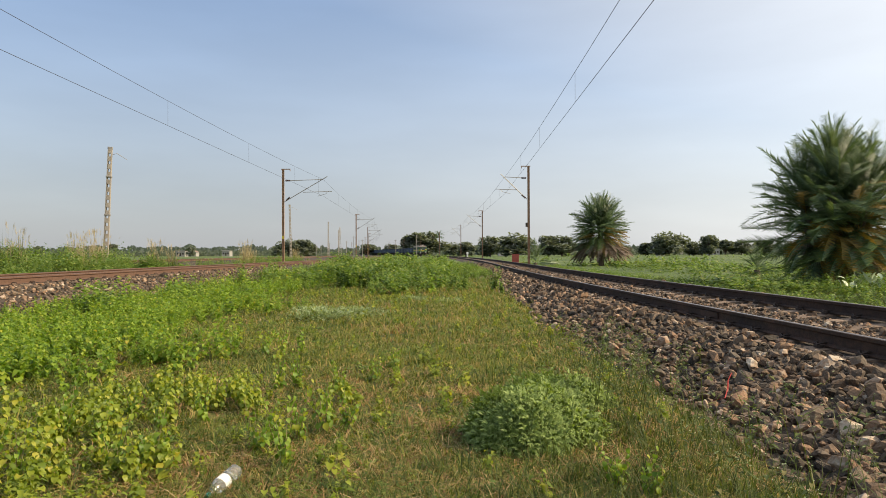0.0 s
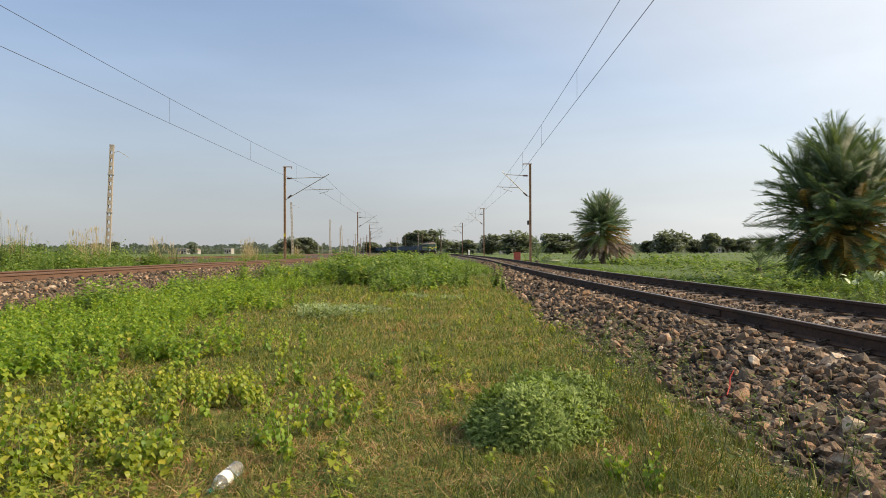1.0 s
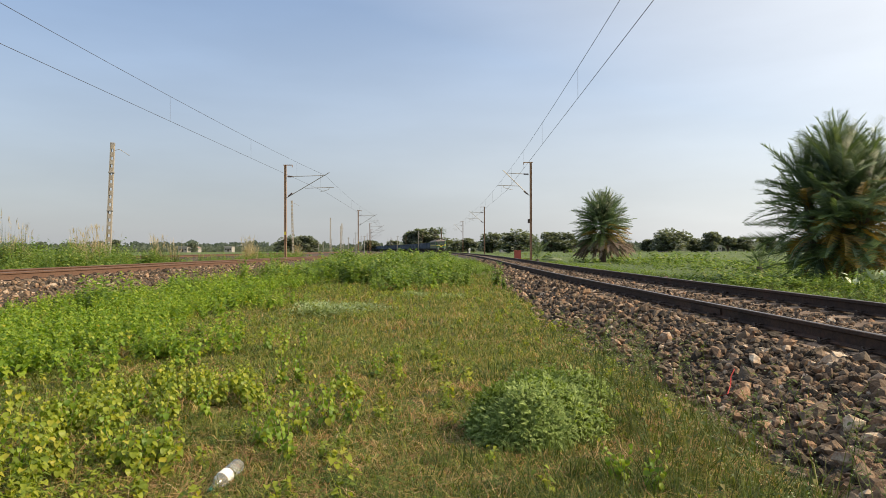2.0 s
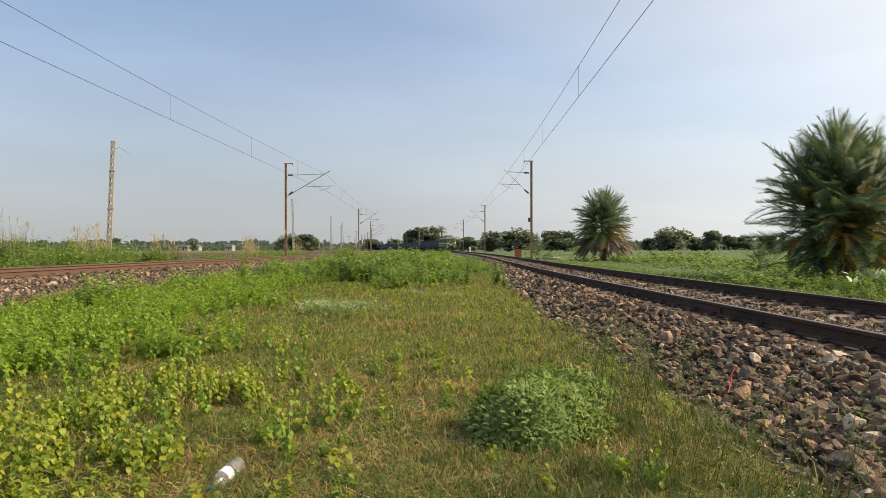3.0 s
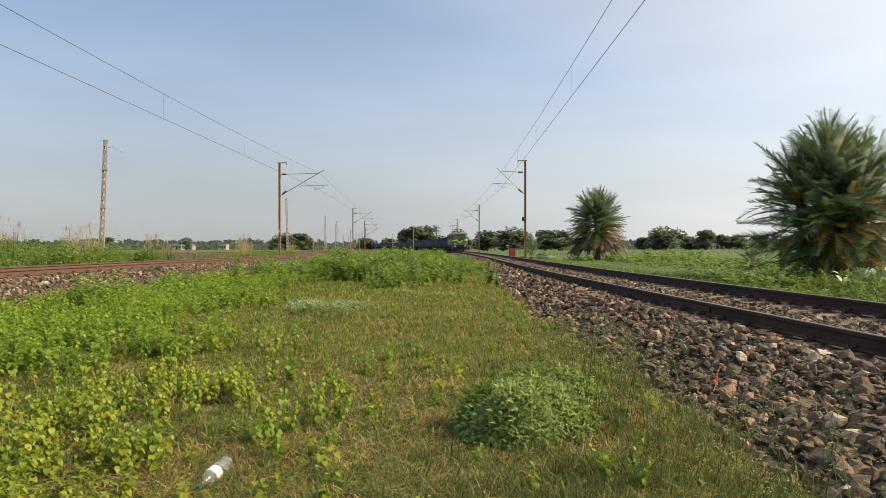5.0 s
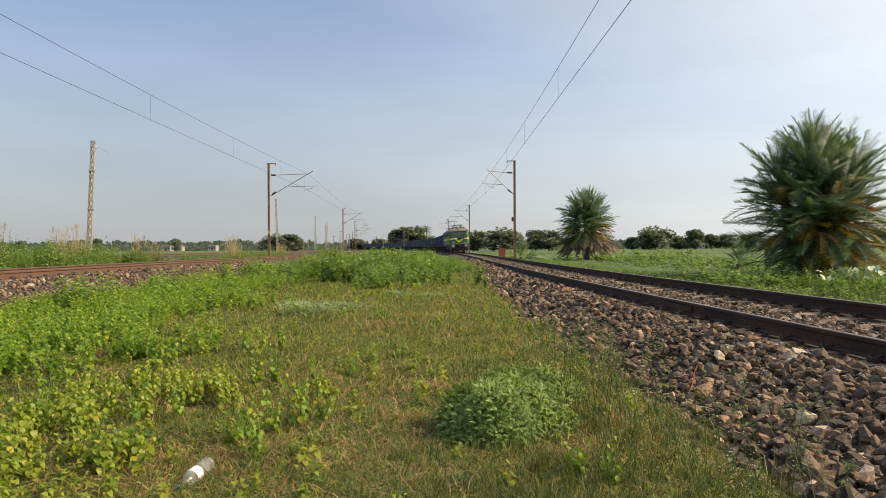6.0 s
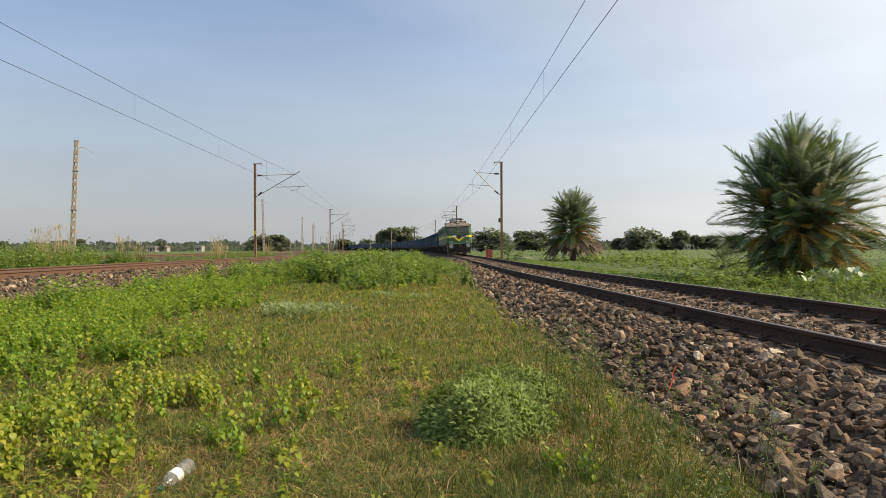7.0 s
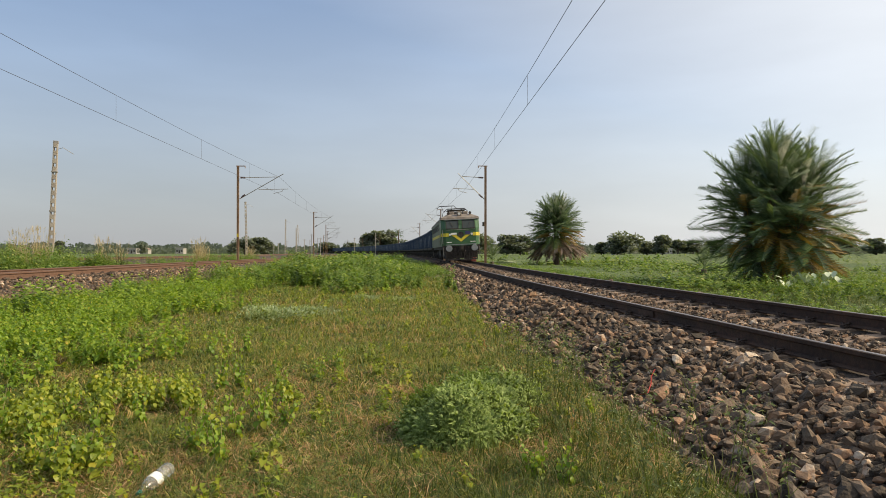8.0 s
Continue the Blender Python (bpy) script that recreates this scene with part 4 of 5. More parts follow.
def off_beds(p, near=3.3, left=3.0):
    """True where no ballast lies."""
    y = np.clip(p[:, 1], -60, 300)
    toe = 2.05 + 0.95 * (1 - smooth(3, 16, y)) - 0.45 * smooth(16, 40, y)
    u = p[:, 0] - CENTRE_R(y)
    w = p[:, 0] - CENTRE_L(y)
    v = p[:, 0] - CENTRE_N(y)
    return ((u < -toe) | (u > 2.7)) & ((w > left) | (w < -2.6)) & (np.abs(v) > 2.4)


def planted(name, label, templates, p, size, mat, lean=0.15, sink=0.01, squash=None, category="plants"):
    z = ground_z(p[:, 0], p[:, 1]) - sink
    v, t = scatter(templates, np.column_stack([p, z]), size, pr.uniform(0, 6.28, len(p)), lean, squash=squash)
    return tagged(new(name, tri_mesh(name, v, t, mat)), label, category, kind="stuff")


def inside(p):
    """The open turf between the tracks."""
    y = np.clip(p[:, 1], -60, 300)
    return (p[:, 0] < CENTRE_R(y) - 2.0) & (p[:, 0] > CENTRE_L(y) + 2.5)


def carpet(p):
    """How far a place lies within the weed carpet to the west (0 to 1)."""
    x, y = p[:, 0], p[:, 1]
    edge = -4.0 - 0.10 * np.clip(y - 6, 0, 40) + 0.7 * np.sin(y * 0.9)
    return smooth(1.5, -1.2, x - edge) * smooth(5.2, 8.0, y + 0.35 * np.sin(x * 2))


rt = np.random.default_rng(5)
TURF = [grass_template(rt, 7, 0.095, 0.06, 0.0075, 1.7) for _ in range(8)]
LONG = [grass_template(rt, 11, 0.30, 0.07, 0.009, 0.65) for _ in range(8)]
DRY = [grass_template(rt, 7, 0.13, 0.06, 0.006, 1.3) for _ in range(5)]
BROAD = [weed_template(rt, 0.42, 13, 0.08, 0.058, 0.45, 3) for _ in range(7)]
SMALL = [weed_template(rt, 0.17, 6, 0.06, 0.042, 0.4, 3) for _ in range(6)]
COARSE = [weed_template(rt, 0.6, 17, 0.125, 0.08, 0.42, 3, cheap=True) for _ in range(7)]
TALL = [weed_template(rt, 1.4, 24, 0.15, 0.09, 0.28, 4, cheap=True) for _ in range(6)]
LIGHT = [weed_template(rt, 0.6, 6, 0.26, 0.18, 0.6, 3, cheap=True) for _ in range(7)]

# short turf, half green half dry
p = around(16500, 2.2, 24)
p = p[inside(p) & off_beds(p)]
r = np.hypot(p[:, 0], p[:, 1])
planted("turf_grass", "short green and straw-coloured grass of the turf", TURF, p, (0.8 + 0.5 * pr.random(len(p))) * (0.85 + 0.07 * r), M_GRASS, 0.25, category="grass")
p = around(8000, 8, 42)
p = p[inside(p) & off_beds(p)]
r = np.hypot(p[:, 0], p[:, 1])
planted("turf_further_off", "short green and straw-coloured grass further off", TURF, p, (0.8 + 0.6 * pr.random(len(p))) * (0.9 + 0.045 * r), M_GRASS, 0.25, category="grass")
MAT = [grass_template(rt, 10, 0.085, 0.20, 0.013, 1.6) for _ in range(8)]
p = np.concatenate([around(4500, 6.5, 32), np.stack([pr.uniform(-7, 3.5, 4500), pr.uniform(7, 30, 4500)], 1)])
p = p[inside(p) & off_beds(p)]
r = np.hypot(p[:, 0], p[:, 1])
planted("turf_mat", "matted short grass of the open turf", MAT, p, (0.8 + 0.6 * pr.random(len(p))) * (0.85 + 0.03 * r), M_GRASS, 0.2, category="grass")
p = around(9500, 2.2, 26)
p = p[inside(p) & off_beds(p)]
p = p[patchy(p, 0.55, 3.1) > 0.46]
r = np.hypot(p[:, 0], p[:, 1])
planted("dry_grass", "flattened dry straw lying in the turf", DRY, p, (0.8 + 0.6 * pr.random(len(p))) * (0.85 + 0.07 * r), M_STRAW, 0.4, squash=pr.uniform(0.3, 0.8, len(p)), category="grass")
FLAT = [grass_template(rt, 4, 0.26, 0.08, 0.006, 1.5) for _ in range(6)]
p = around(2600, 2.2, 14)
p = p[inside(p) & off_beds(p)]
planted("straw_stems", "long dry straw stems lying over the turf", FLAT, p, pr.uniform(0.7, 1.3, len(p)), M_STRAW, 0.5, squash=pr.uniform(0.15, 0.5, len(p)), category="grass")
p = np.concatenate([around(1600, 1.2, 6, 50, 310), around(500, 0.9, 2.2)])
p = p[off_beds(p)]
planted("turf_behind", "short grass of the turf underfoot", TURF, p, pr.uniform(0.9, 1.6, len(p)), M_GRASS, 0.25, category="grass")
# longer grass along the foot of the ballast and in drifts
p = around(6500, 2.2, 30, -10, 50)
y = p[:, 1]
toe_gap = (CENTRE_R(y) - 2.35 - 0.95 * (1 - smooth(3, 16, y)) + 0.45 * smooth(16, 40, y)) - p[:, 0]
p = p[(toe_gap > -0.45) & (toe_gap < 1.3 * pr.random(len(p)) + 0.05 + 0.5 * (y < 9)) & (pr.random(len(p)) < 0.7)]
r = np.hypot(p[:, 0], p[:, 1])
planted("long_grass", "long green grass along the foot of the ballast", LONG, p, pr.uniform(0.3, 0.85, len(p)) * (0.9 + 0.03 * r), M_LUSH, 0.35, category="grass")
p = around(4000, 3, 26)
p = p[inside(p) & off_beds(p)]
p = p[patchy(p, 0.4, 9.2) > 0.62]
planted("grass_drifts", "drifts of longer green grass in the turf", LONG, p, pr.uniform(0.3, 0.75, len(p)), M_LUSH, 0.3, category="grass")

# weed carpet to the west
p = np.concatenate([around(2300, 5.2, 26, -55, 0, 0.8), np.stack([pr.uniform(-9.0, -5.0, 1100), pr.uniform(5, 24, 1100)], 1)])
p = p[inside(p) & off_beds(p, left=2.2)]
c = carpet(p)
p = p[pr.random(len(p)) < c * 1.1]
planted("weed_carpet", "dense carpet of bright green broad-leaved weeds", BROAD, p, pr.uniform(0.75, 1.35, len(p)) * (1 - 0.15 * smooth(-6, -8, p[:, 0])), M_WEED, 0.2, category="weeds")
# taller coarse weeds further off between the tracks
p = np.stack([pr.uniform(-10, 3.2, 5200), pr.uniform(13, 62, 5200)], 1)
p = p[inside(p) & off_beds(p)]
h = np.clip((patchy(p, 0.16, 1.7) * 0.45 + patchy(p, 0.5, 6.7) * 0.55 - 0.5) * 3.8 + 0.5, 0, 1)
far = smooth(19, 29, p[:, 1] + 2.2 * (p[:, 0] < -3) * smooth(-3, -7, p[:, 0]) - 3.5 * smooth(-1.5, 2.5, p[:, 0]) + 6 * (h - 0.5))
keep = pr.random(len(p)) < np.maximum(far, 0.85 * carpet(p))
p, h, far = p[keep], h[keep], far[keep]
planted("tall_weeds", "tall tangled green weeds between the two tracks", COARSE, p, (0.25 + 1.1 * h) * (0.75 + 0.5 * far) * pr.uniform(0.6, 1.4, len(p)) * (1 - 0.55 * smooth(-0.6, 1.4, p[:, 0])), M_WEED_D, 0.15, category="weeds")
p2 = p[(pr.random(len(p)) < 0.6) & (patchy(p, 0.25, 12.3) > 0.45)]
planted("bright_weeds", "bright green leafy tops among the tall weeds", COARSE, p2, pr.uniform(0.5, 1.45, len(p2)) * (1 - 0.55 * smooth(-0.6, 1.4, p2[:, 0])), M_WEED, 0.2, category="weeds")
# small weeds in the turf
p = np.concatenate([around(2400, 2.6, 24), np.stack([pr.uniform(-6, 2.2, 900), pr.uniform(8, 22, 900)], 1)])
p = p[inside(p) & off_beds(p)]
p = p[pr.random(len(p)) < 0.25 + 0.9 * smooth(0.45, 0.7, patchy(p, 0.5, 5.5)) * (p[:, 0] < -0.5)]
p = p[~((p[:, 1] < 5) & (p[:, 0] > -0.9) & (pr.random(len(p)) < 0.85))]
# none where the bottle lies
p = p[np.hypot(p[:, 0] + 1.27, p[:, 1] - 3.7) > 0.38]
planted("small_weeds", "small yellow-green weeds scattered in the turf", SMALL, p, pr.uniform(0.6, 1.5, len(p)), M_WEED_Y, 0.2, category="weeds")
# beyond the near track
p = np.stack([pr.uniform(2.5, 9.0, 2600), pr.uniform(6, 34, 2600)], 1)
p[:, 0] += CENTRE_R(p[:, 1])
planted("verge_grass", "uneven green grass on the verge beyond the track", LONG, p, pr.uniform(0.5, 1.2, len(p)), M_LUSH, 0.4, category="grass")
p = np.stack([CENTRE_R(np.full(2700, 20.0)) + 2.8 + 4.5 * pr.random(2700) ** 1.5, pr.uniform(8, 95, 2700)], 1)
p[:, 0] += CENTRE_R(p[:, 1]) - CENTRE_R(20.0)
planted("track_side_weeds", "low green weeds beyond the near track", LIGHT, p, pr.uniform(0.25, 0.6, len(p)), M_WEED_D, 0.2, category="weeds")
p = np.stack([pr.uniform(11.5, 24, 900), pr.uniform(17, 27, 900)], 1)
p = p[(p[:, 0] > 8.5 + 0.18 * p[:, 1]) & (pr.random(len(p)) < 0.35 + 0.65 * smooth(13, 18, p[:, 0]))]
planted("leafy_weeds", "leafy bright green weeds under the palms", COARSE, p, pr.uniform(0.7, 1.4, len(p)), M_WEED_D, 0.2, category="weeds")
# the field to the east and the land beyond
p = around(7500, 26, 420, -25, 60, 0.75)
yy = np.clip(p[:, 1], -60, 1000)
p = p[(p[:, 0] > CENTRE_R(yy) + 6) & (p[:, 1] > 14)]
d = np.hypot(p[:, 0], p[:, 1])
h = patchy(p, 0.05, 4.2)
planted("field_growth", "uneven low green growth of the wide field", LIGHT, p, (0.35 + 1.3 * smooth(0.45, 0.75, h)) * (0.7 + d / 160) * pr.uniform(0.6, 1.3, len(p)), M_WEED_D, 0.2, squash=pr.uniform(0.5, 0.9, len(p)), category="field growth")
# west of the far rails: banks of weeds
p = np.concatenate([np.stack([pr.uniform(-60, -14.2, 2600), pr.uniform(12, 110, 2600)], 1), np.stack([pr.uniform(-21, -14.2, 1200), pr.uniform(14, 36, 1200)], 1)])
p = p[off_beds(p)]
h = patchy(p, 0.12, 8.8)
near_bank = smooth(-21.5, -18.5, p[:, 0]) * smooth(37, 32, p[:, 1])
p, h, near_bank = p[(h > 0.42) | (near_bank > 0.4)], h[(h > 0.42) | (near_bank > 0.4)], near_bank[(h > 0.42) | (near_bank > 0.4)]
planted("bank_weeds", "dark green weeds on the bank beyond the far track", LIGHT, p, (0.45 + 0.7 * h) * pr.uniform(0.7, 1.3, len(p)) * (1 + 0.6 * near_bank), M_WEED_D, 0.15, category="weeds")
p = np.stack([pr.uniform(-20.5, -13.6, 1000), pr.uniform(17, 36, 1000)], 1)
p = p[p[:, 0] / p[:, 1] < -0.50]
clump = np.stack([pr.normal(-14.4, 0.45, 110), pr.normal(31.6, 0.5, 110)], 1)
verge = np.stack([pr.uniform(-15.2, -13.3, 300), pr.uniform(38, 62, 300)], 1)
p = np.concatenate([p, clump, verge])
planted("bank_thicket", "thick dark green weeds on the near bank", TALL, p, pr.uniform(0.6, 1.15, len(p)) * (0.5 + 1.0 * patchy(p, 0.3, 17.0)) * (1 - 0.35 * smooth(27, 36, p[:, 1])), M_WEED_D, 0.15, category="weeds")
# weeds that grow in the left ballast's edge
p = np.stack([pr.uniform(0, 1, 900), pr.uniform(14, 60, 900)], 1)
p[:, 0] = CENTRE_L(p[:, 1]) + 2.2 + 1.4 * p[:, 0]
p = p[patchy(p, 0.3, 2.2) > 0.5]
planted("ballast_weeds", "weeds growing up the edge of the ballast", COARSE, p, pr.uniform(0.3, 0.6, len(p)), M_WEED_D, 0.15, sink=-0.12, category="weeds")


def thing_plant(name, label, category, x, y, data, mat, group="", scale=1.0, turn=0.0, sub="foliage"):
    t = tagged(new(name), label, category, group)
    t.matrix_basis = pose(x, y, float(ground_z(x, y)) - 0.01, 0, 0, turn) @ Matrix.Diagonal((scale, scale, scale, 1))
    part(sub, data, mat, t)
    return t


# creeping leaves that cover the turf
COVER = [weed_template(rt, 0.05, 7, 0.045, 0.03, 1.2, 3, cheap=True) for _ in range(6)]
p = np.concatenate([around(4500, 2.2, 24), around(2200, 9, 26)])
p = p[inside(p) & off_beds(p)]
p = p[patchy(p, 0.7, 14.4) > 0.5]
r = np.hypot(p[:, 0], p[:, 1])
planted("ground_cover", "low creeping green leaves covering the turf", COVER, p, pr.uniform(0.7, 1.5, len(p)) * (0.8 + 0.05 * r), M_WEED_D, 0.1, category="weeds")

# yellow-green weeds in the foreground


def round_leaf(length, width, base, heading, rise, droop):
    """One ovate, pointed leaf, folded along its midrib and bending down."""
    h = np.array([math.cos(heading), math.sin(heading), 0.0])
    sd = np.array([-h[1], h[0], 0.0])
    mid, v, t = np.array(base, float), [np.array(base, float)], []
    for k, (q, w) in enumerate(((0.2, 0.37), (0.45, 0.5), (0.75, 0.37))):
        a = rise - droop * q
        mid = mid + (h * math.cos(a) + np.array([0, 0, math.sin(a)])) * length * (0.2, 0.25, 0.3)[k]
        up = np.array([0, 0, width * 0.12])
        v += [mid + sd * width * w + up, mid, mid - sd * width * w + up]
    v.append(mid + (h * math.cos(rise - droop) + np.array([0, 0, math.sin(rise - droop)])) * length * 0.27)
    t = [(0, 2, 1), (0, 3, 2)]
    for k in (1, 4):
        t += [(k, k + 1, k + 3), (k + 1, k + 4, k + 3), (k + 1, k + 2, k + 4), (k + 2, k + 5, k + 4)]
    return v, t + [(7, 8, 10), (8, 9, 10)]


def leafy_template(r, stems, height):
    """Upright stems from one root with pairs of drooping leaves, closest at the top."""
    out = []
    for _ in range(stems):
        a = r.uniform(0, 6.28)
        h = height * r.uniform(0.55, 1.1)
        foot = np.array([r.normal(0, 0.03), r.normal(0, 0.03), 0])
        tip = foot + np.array([math.cos(a) * h * r.uniform(0, 0.35), math.sin(a) * h * r.uniform(0, 0.35), h])
        out.append(strip([foot, foot * 0.5 + tip * 0.5, tip], 0.006, np.array([-math.sin(a), math.cos(a), 0]), 0.6))
        n = int(r.integers(5, 8))
        turn = r.uniform(0, 3.14)
        for i in range(n):
            q = 1 - 0.72 * (i / n) ** 1.25
            k = (0.5 + 0.65 * min(i / 2.5, 1)) * r.uniform(0.8, 1.15)
            for half in (0, 3.1416):
                out.append(round_leaf(0.052 * k, 0.038 * k, foot + (tip - foot) * q, turn + 1.57 * i + half + r.normal(0, 0.25), r.uniform(-0.35, 0.15), r.uniform(0.9, 1.5)))
    return joined(out)


LEAFY = [leafy_template(rt, n, 0.30) for n in (4, 5, 6, 6, 7)]
p = np.stack([pr.uniform(-3.8, -0.3, 230), 3.0 + 3.6 * pr.random(230)], 1)
clumps = patchy(p, 0.95, 23.0) + 0.13 * smooth(-1.0, -2.4, p[:, 0]) - 0.14 * smooth(-1.2, -0.4, p[:, 0])
p = p[(clumps > 0.55) & (np.hypot(p[:, 0] + 1.27, p[:, 1] - 3.7) > 0.30)]
planted("leafy_clumps", "clumps of yellow-green weeds with drooping oval leaves", LEAFY, p, pr.uniform(0.6, 1.2, len(p)), M_WEED_Y, 0.12, category="weeds")
p = around(2600, 2.4, 7, -45, 15)
p = p[inside(p) & off_beds(p)]
planted("tangled_grass", "tangled dark green grass among the weeds", LONG, p, pr.uniform(0.3, 0.6, len(p)), M_LUSH, 0.6, category="grass")
LEAVES = [tri_mesh("leaf", *joined([round_leaf(0.075, 0.056, (0, 0, 0), 0, 0.0, 0.9 + 0.4 * k)]), M_LEAF) for k in range(3)]


def leafy_weed(x, y, seed, scale):
    """Stems from one root, each with its own leaves."""
    r = np.random.default_rng(seed)
    t = tagged(new("weed_plant"), "yellow-green broad-leaved weed standing in the turf", "weed", "weeds in the turf")
    t.matrix_basis = pose(x, y, float(ground_z(x, y)) - 0.01, 0, 0, r.uniform(0, 360)) @ Matrix.Diagonal((scale, scale, scale, 1))
    for s in range(5):
        a = s * 1.26 + r.uniform(-0.4, 0.4)
        h = 0.42 * r.uniform(0.5, 1.05)
        tip = Vector((math.cos(a) * h * r.uniform(0.05, 0.4), math.sin(a) * h * r.uniform(0.05, 0.4), h))
        stem = part("stem", Mesh().tube([(0, 0, 0), tip * 0.5 + Vector((0, 0, 0.01)), tip], [0.004, 0.003, 0.002], 4), M_STEM, t)
        for i in range(11):
            q = 0.25 + 0.75 * (i + r.random() * 0.5) / 11
            k = (1.0 - 0.5 * q) * r.uniform(0.65, 1.15)
            f = part("leaf", LEAVES[i % 3], None, stem)
            f.matrix_basis = Matrix.Translation(tip * q) @ pose(0, 0, 0, r.uniform(-25, 25), r.uniform(-15, 35), i * 137 + r.uniform(-30, 30)) @ Matrix.Diagonal((k, k, k, 1))


spots = [(-2.75, 4.6), (-2.45, 4.5), (-2.2, 4.9), (-1.95, 5.1), (-2.6, 5.3), (-3.1, 4.9), (-2.05, 3.95), (-1.85, 4.0), (-2.5, 3.7), (-2.75, 3.75), (-1.22, 4.55), (-1.1, 4.75), (-1.3, 4.4),
         (-1.05, 4.15), (-0.8, 5.15), (-0.95, 5.0), (-1.55, 6.6), (-1.7, 6.5), (-1.05, 6.4), (-0.55, 7.2), (-0.75, 7.0), (-2.2, 8.6), (-2.0, 8.8), (-2.4, 8.5), (1.0, 3.7), (1.15, 3.55), (-3.4, 4.2), (-3.2, 3.9)]
for k, (x, y) in enumerate(spots):
    leafy_weed(x, y, 400 + k, 0.75 + 0.4 * rt.random())


def dome(r, n, rx, ry, h, leaf_len, leaf_wid, hollow=0.55):
    """A cushion of small divided leaves."""
    out = []
    for _ in range(n):
        a, b = r.uniform(0, 6.28), math.asin(r.uniform(0.0, 1.0))
        q = r.uniform(hollow, 1.0) * (1 + 0.16 * math.sin(3 * a + 1) * math.cos(b) + 0.1 * math.sin(5 * a + 4 * b))
        base = np.array([rx * q * math.cos(b) * math.cos(a), ry * q * math.cos(b) * math.sin(a), h * q * math.sin(b)])
        hd = a + r.normal(0, 0.8)
        for off in (-0.6, 0, 0.6):
            d = np.array([math.cos(hd + off), math.sin(hd + off), 0.5 * math.sin(b) + r.normal(0, 0.3)])
            k = leaf_len * r.uniform(0.6, 1.15) * (1 if off == 0 else 0.75)
            out.append(strip([base, base + d * k * 0.5 + np.array([0, 0, 0.01]), base + d * k], leaf_wid, np.array([-d[1], d[0], 0.1]), 0.8))
    return joined(out)


SPRIGS = [tri_mesh("sprig", *dome(np.random.default_rng(500 + k), 115, 0.14, 0.13, 0.13, 0.043, 0.012, 0.2), M_SPRIG) for k in range(4)]


def feathery_bush(label, x, y, n, rx, ry, h, seed):
    r = np.random.default_rng(seed)
    t = tagged(new("feathery_bush"), label, "bush")
    t.matrix_basis = pose(x, y, float(ground_z(x, y)) - 0.02)
    part("stem", Mesh().tube([(0, 0, 0), (0.02, 0, h * 0.5)], [0.02, 0.01], 6), M_STEM, t)
    for k in range(n):
        a, b = k * 2.39996, math.asin(min(1.0, (k + 0.5) / n * 1.0))
        q = 0.86 + 0.1 * math.sin(3 * a + 1) + 0.08 * math.sin(5 * b + 2 * a) + r.uniform(-0.08, 0.05)
        f = part("sprig", SPRIGS[k % 4], None, t)
        s = r.uniform(0.8, 1.3)
        f.matrix_basis = pose(rx * q * math.cos(b) * math.cos(a), ry * q * math.cos(b) * math.sin(a), max(h * q * math.sin(b) - 0.04, 0.0), 0, 0, math.degrees(a)) @ pose(0, 0, 0, r.uniform(-15, 15), 45 * math.cos(b)) @ Matrix.Diagonal((s, s, s, 1))


feathery_bush("low rounded feathery green bush in the grass", 0.62, 4.75, 95, 0.47, 0.45, 0.42, 1)
feathery_bush("smaller feathery green bush beside the ballast", 1.0, 5.8, 60, 0.5, 0.55, 0.26, 2)
for x, y, s in ((-2.6, 13.6, 1.0), (-2.0, 14.6, 0.8), (-3.1, 15.0, 0.7), (-0.9, 18.6, 0.6), (0.15, 17.6, 0.6)):
    thing_plant("silvery_herb", "low spreading silvery-green herb in the turf", "herb", x, y, tri_mesh("foliage", *dome(np.random.default_rng(int(y * 10)), 900, 0.95, 0.75, 0.24, 0.08, 0.026, 0.25), M_SILVER), None, "silvery herbs", s)
for x, y, s in ((1.75, 22.5, 1.0), (0.75, 23.5, 0.8), (1.1, 30, 0.9), (1.9, 20.5, 0.6), (-7.6, 24, 1.0), (-7.2, 26.5, 1.1)):
    d = tri_mesh("foliage", *weed_template(np.random.default_rng(int(y * 7)), 1.0, 22, 0.16, 0.10, 0.35, 6), M_WEED_D)
    thing_plant("tall_weed", "tall dark green leafy weed standing alone", "weed", x, y, d, None, "tall weeds", s)


def flower_stalks(r, n):
    """Thin wiry stalks with tiny pale flower heads."""
    out, heads = [], []
    for _ in range(n):
        b = np.array([r.normal(0, 0.1), r.normal(0, 0.1), 0])
        a = r.uniform(0, 6.28)
        h = r.uniform(0.3, 0.72)
        tip = b + np.array([math.cos(a) * h * 0.35, math.sin(a) * h * 0.35, h])
        sd = np.array([-math.sin(a), math.cos(a), 0])
        out.append(strip([b, b * 0.5 + tip * 0.5 + np.array([0, 0, 0.04]), tip], 0.005, sd, 0.6))
        for _ in range(5):
            q = r.uniform(0.45, 1.0)
            o = b + (tip - b) * q
            e = o + np.array([r.normal(0, 0.05), r.normal(0, 0.05), r.uniform(0.02, 0.09)])
            out.append(strip([o, (o + e) / 2, e], 0.004, sd, 0.6))
            heads.append(leaf(0.012, 0.012, e, r.uniform(0, 6.28), 0.3, 0.5))
            out.append(leaf(0.05, 0.02, o, r.uniform(0, 6.28), 0.4, 0.8))
    return joined(out), joined(heads)


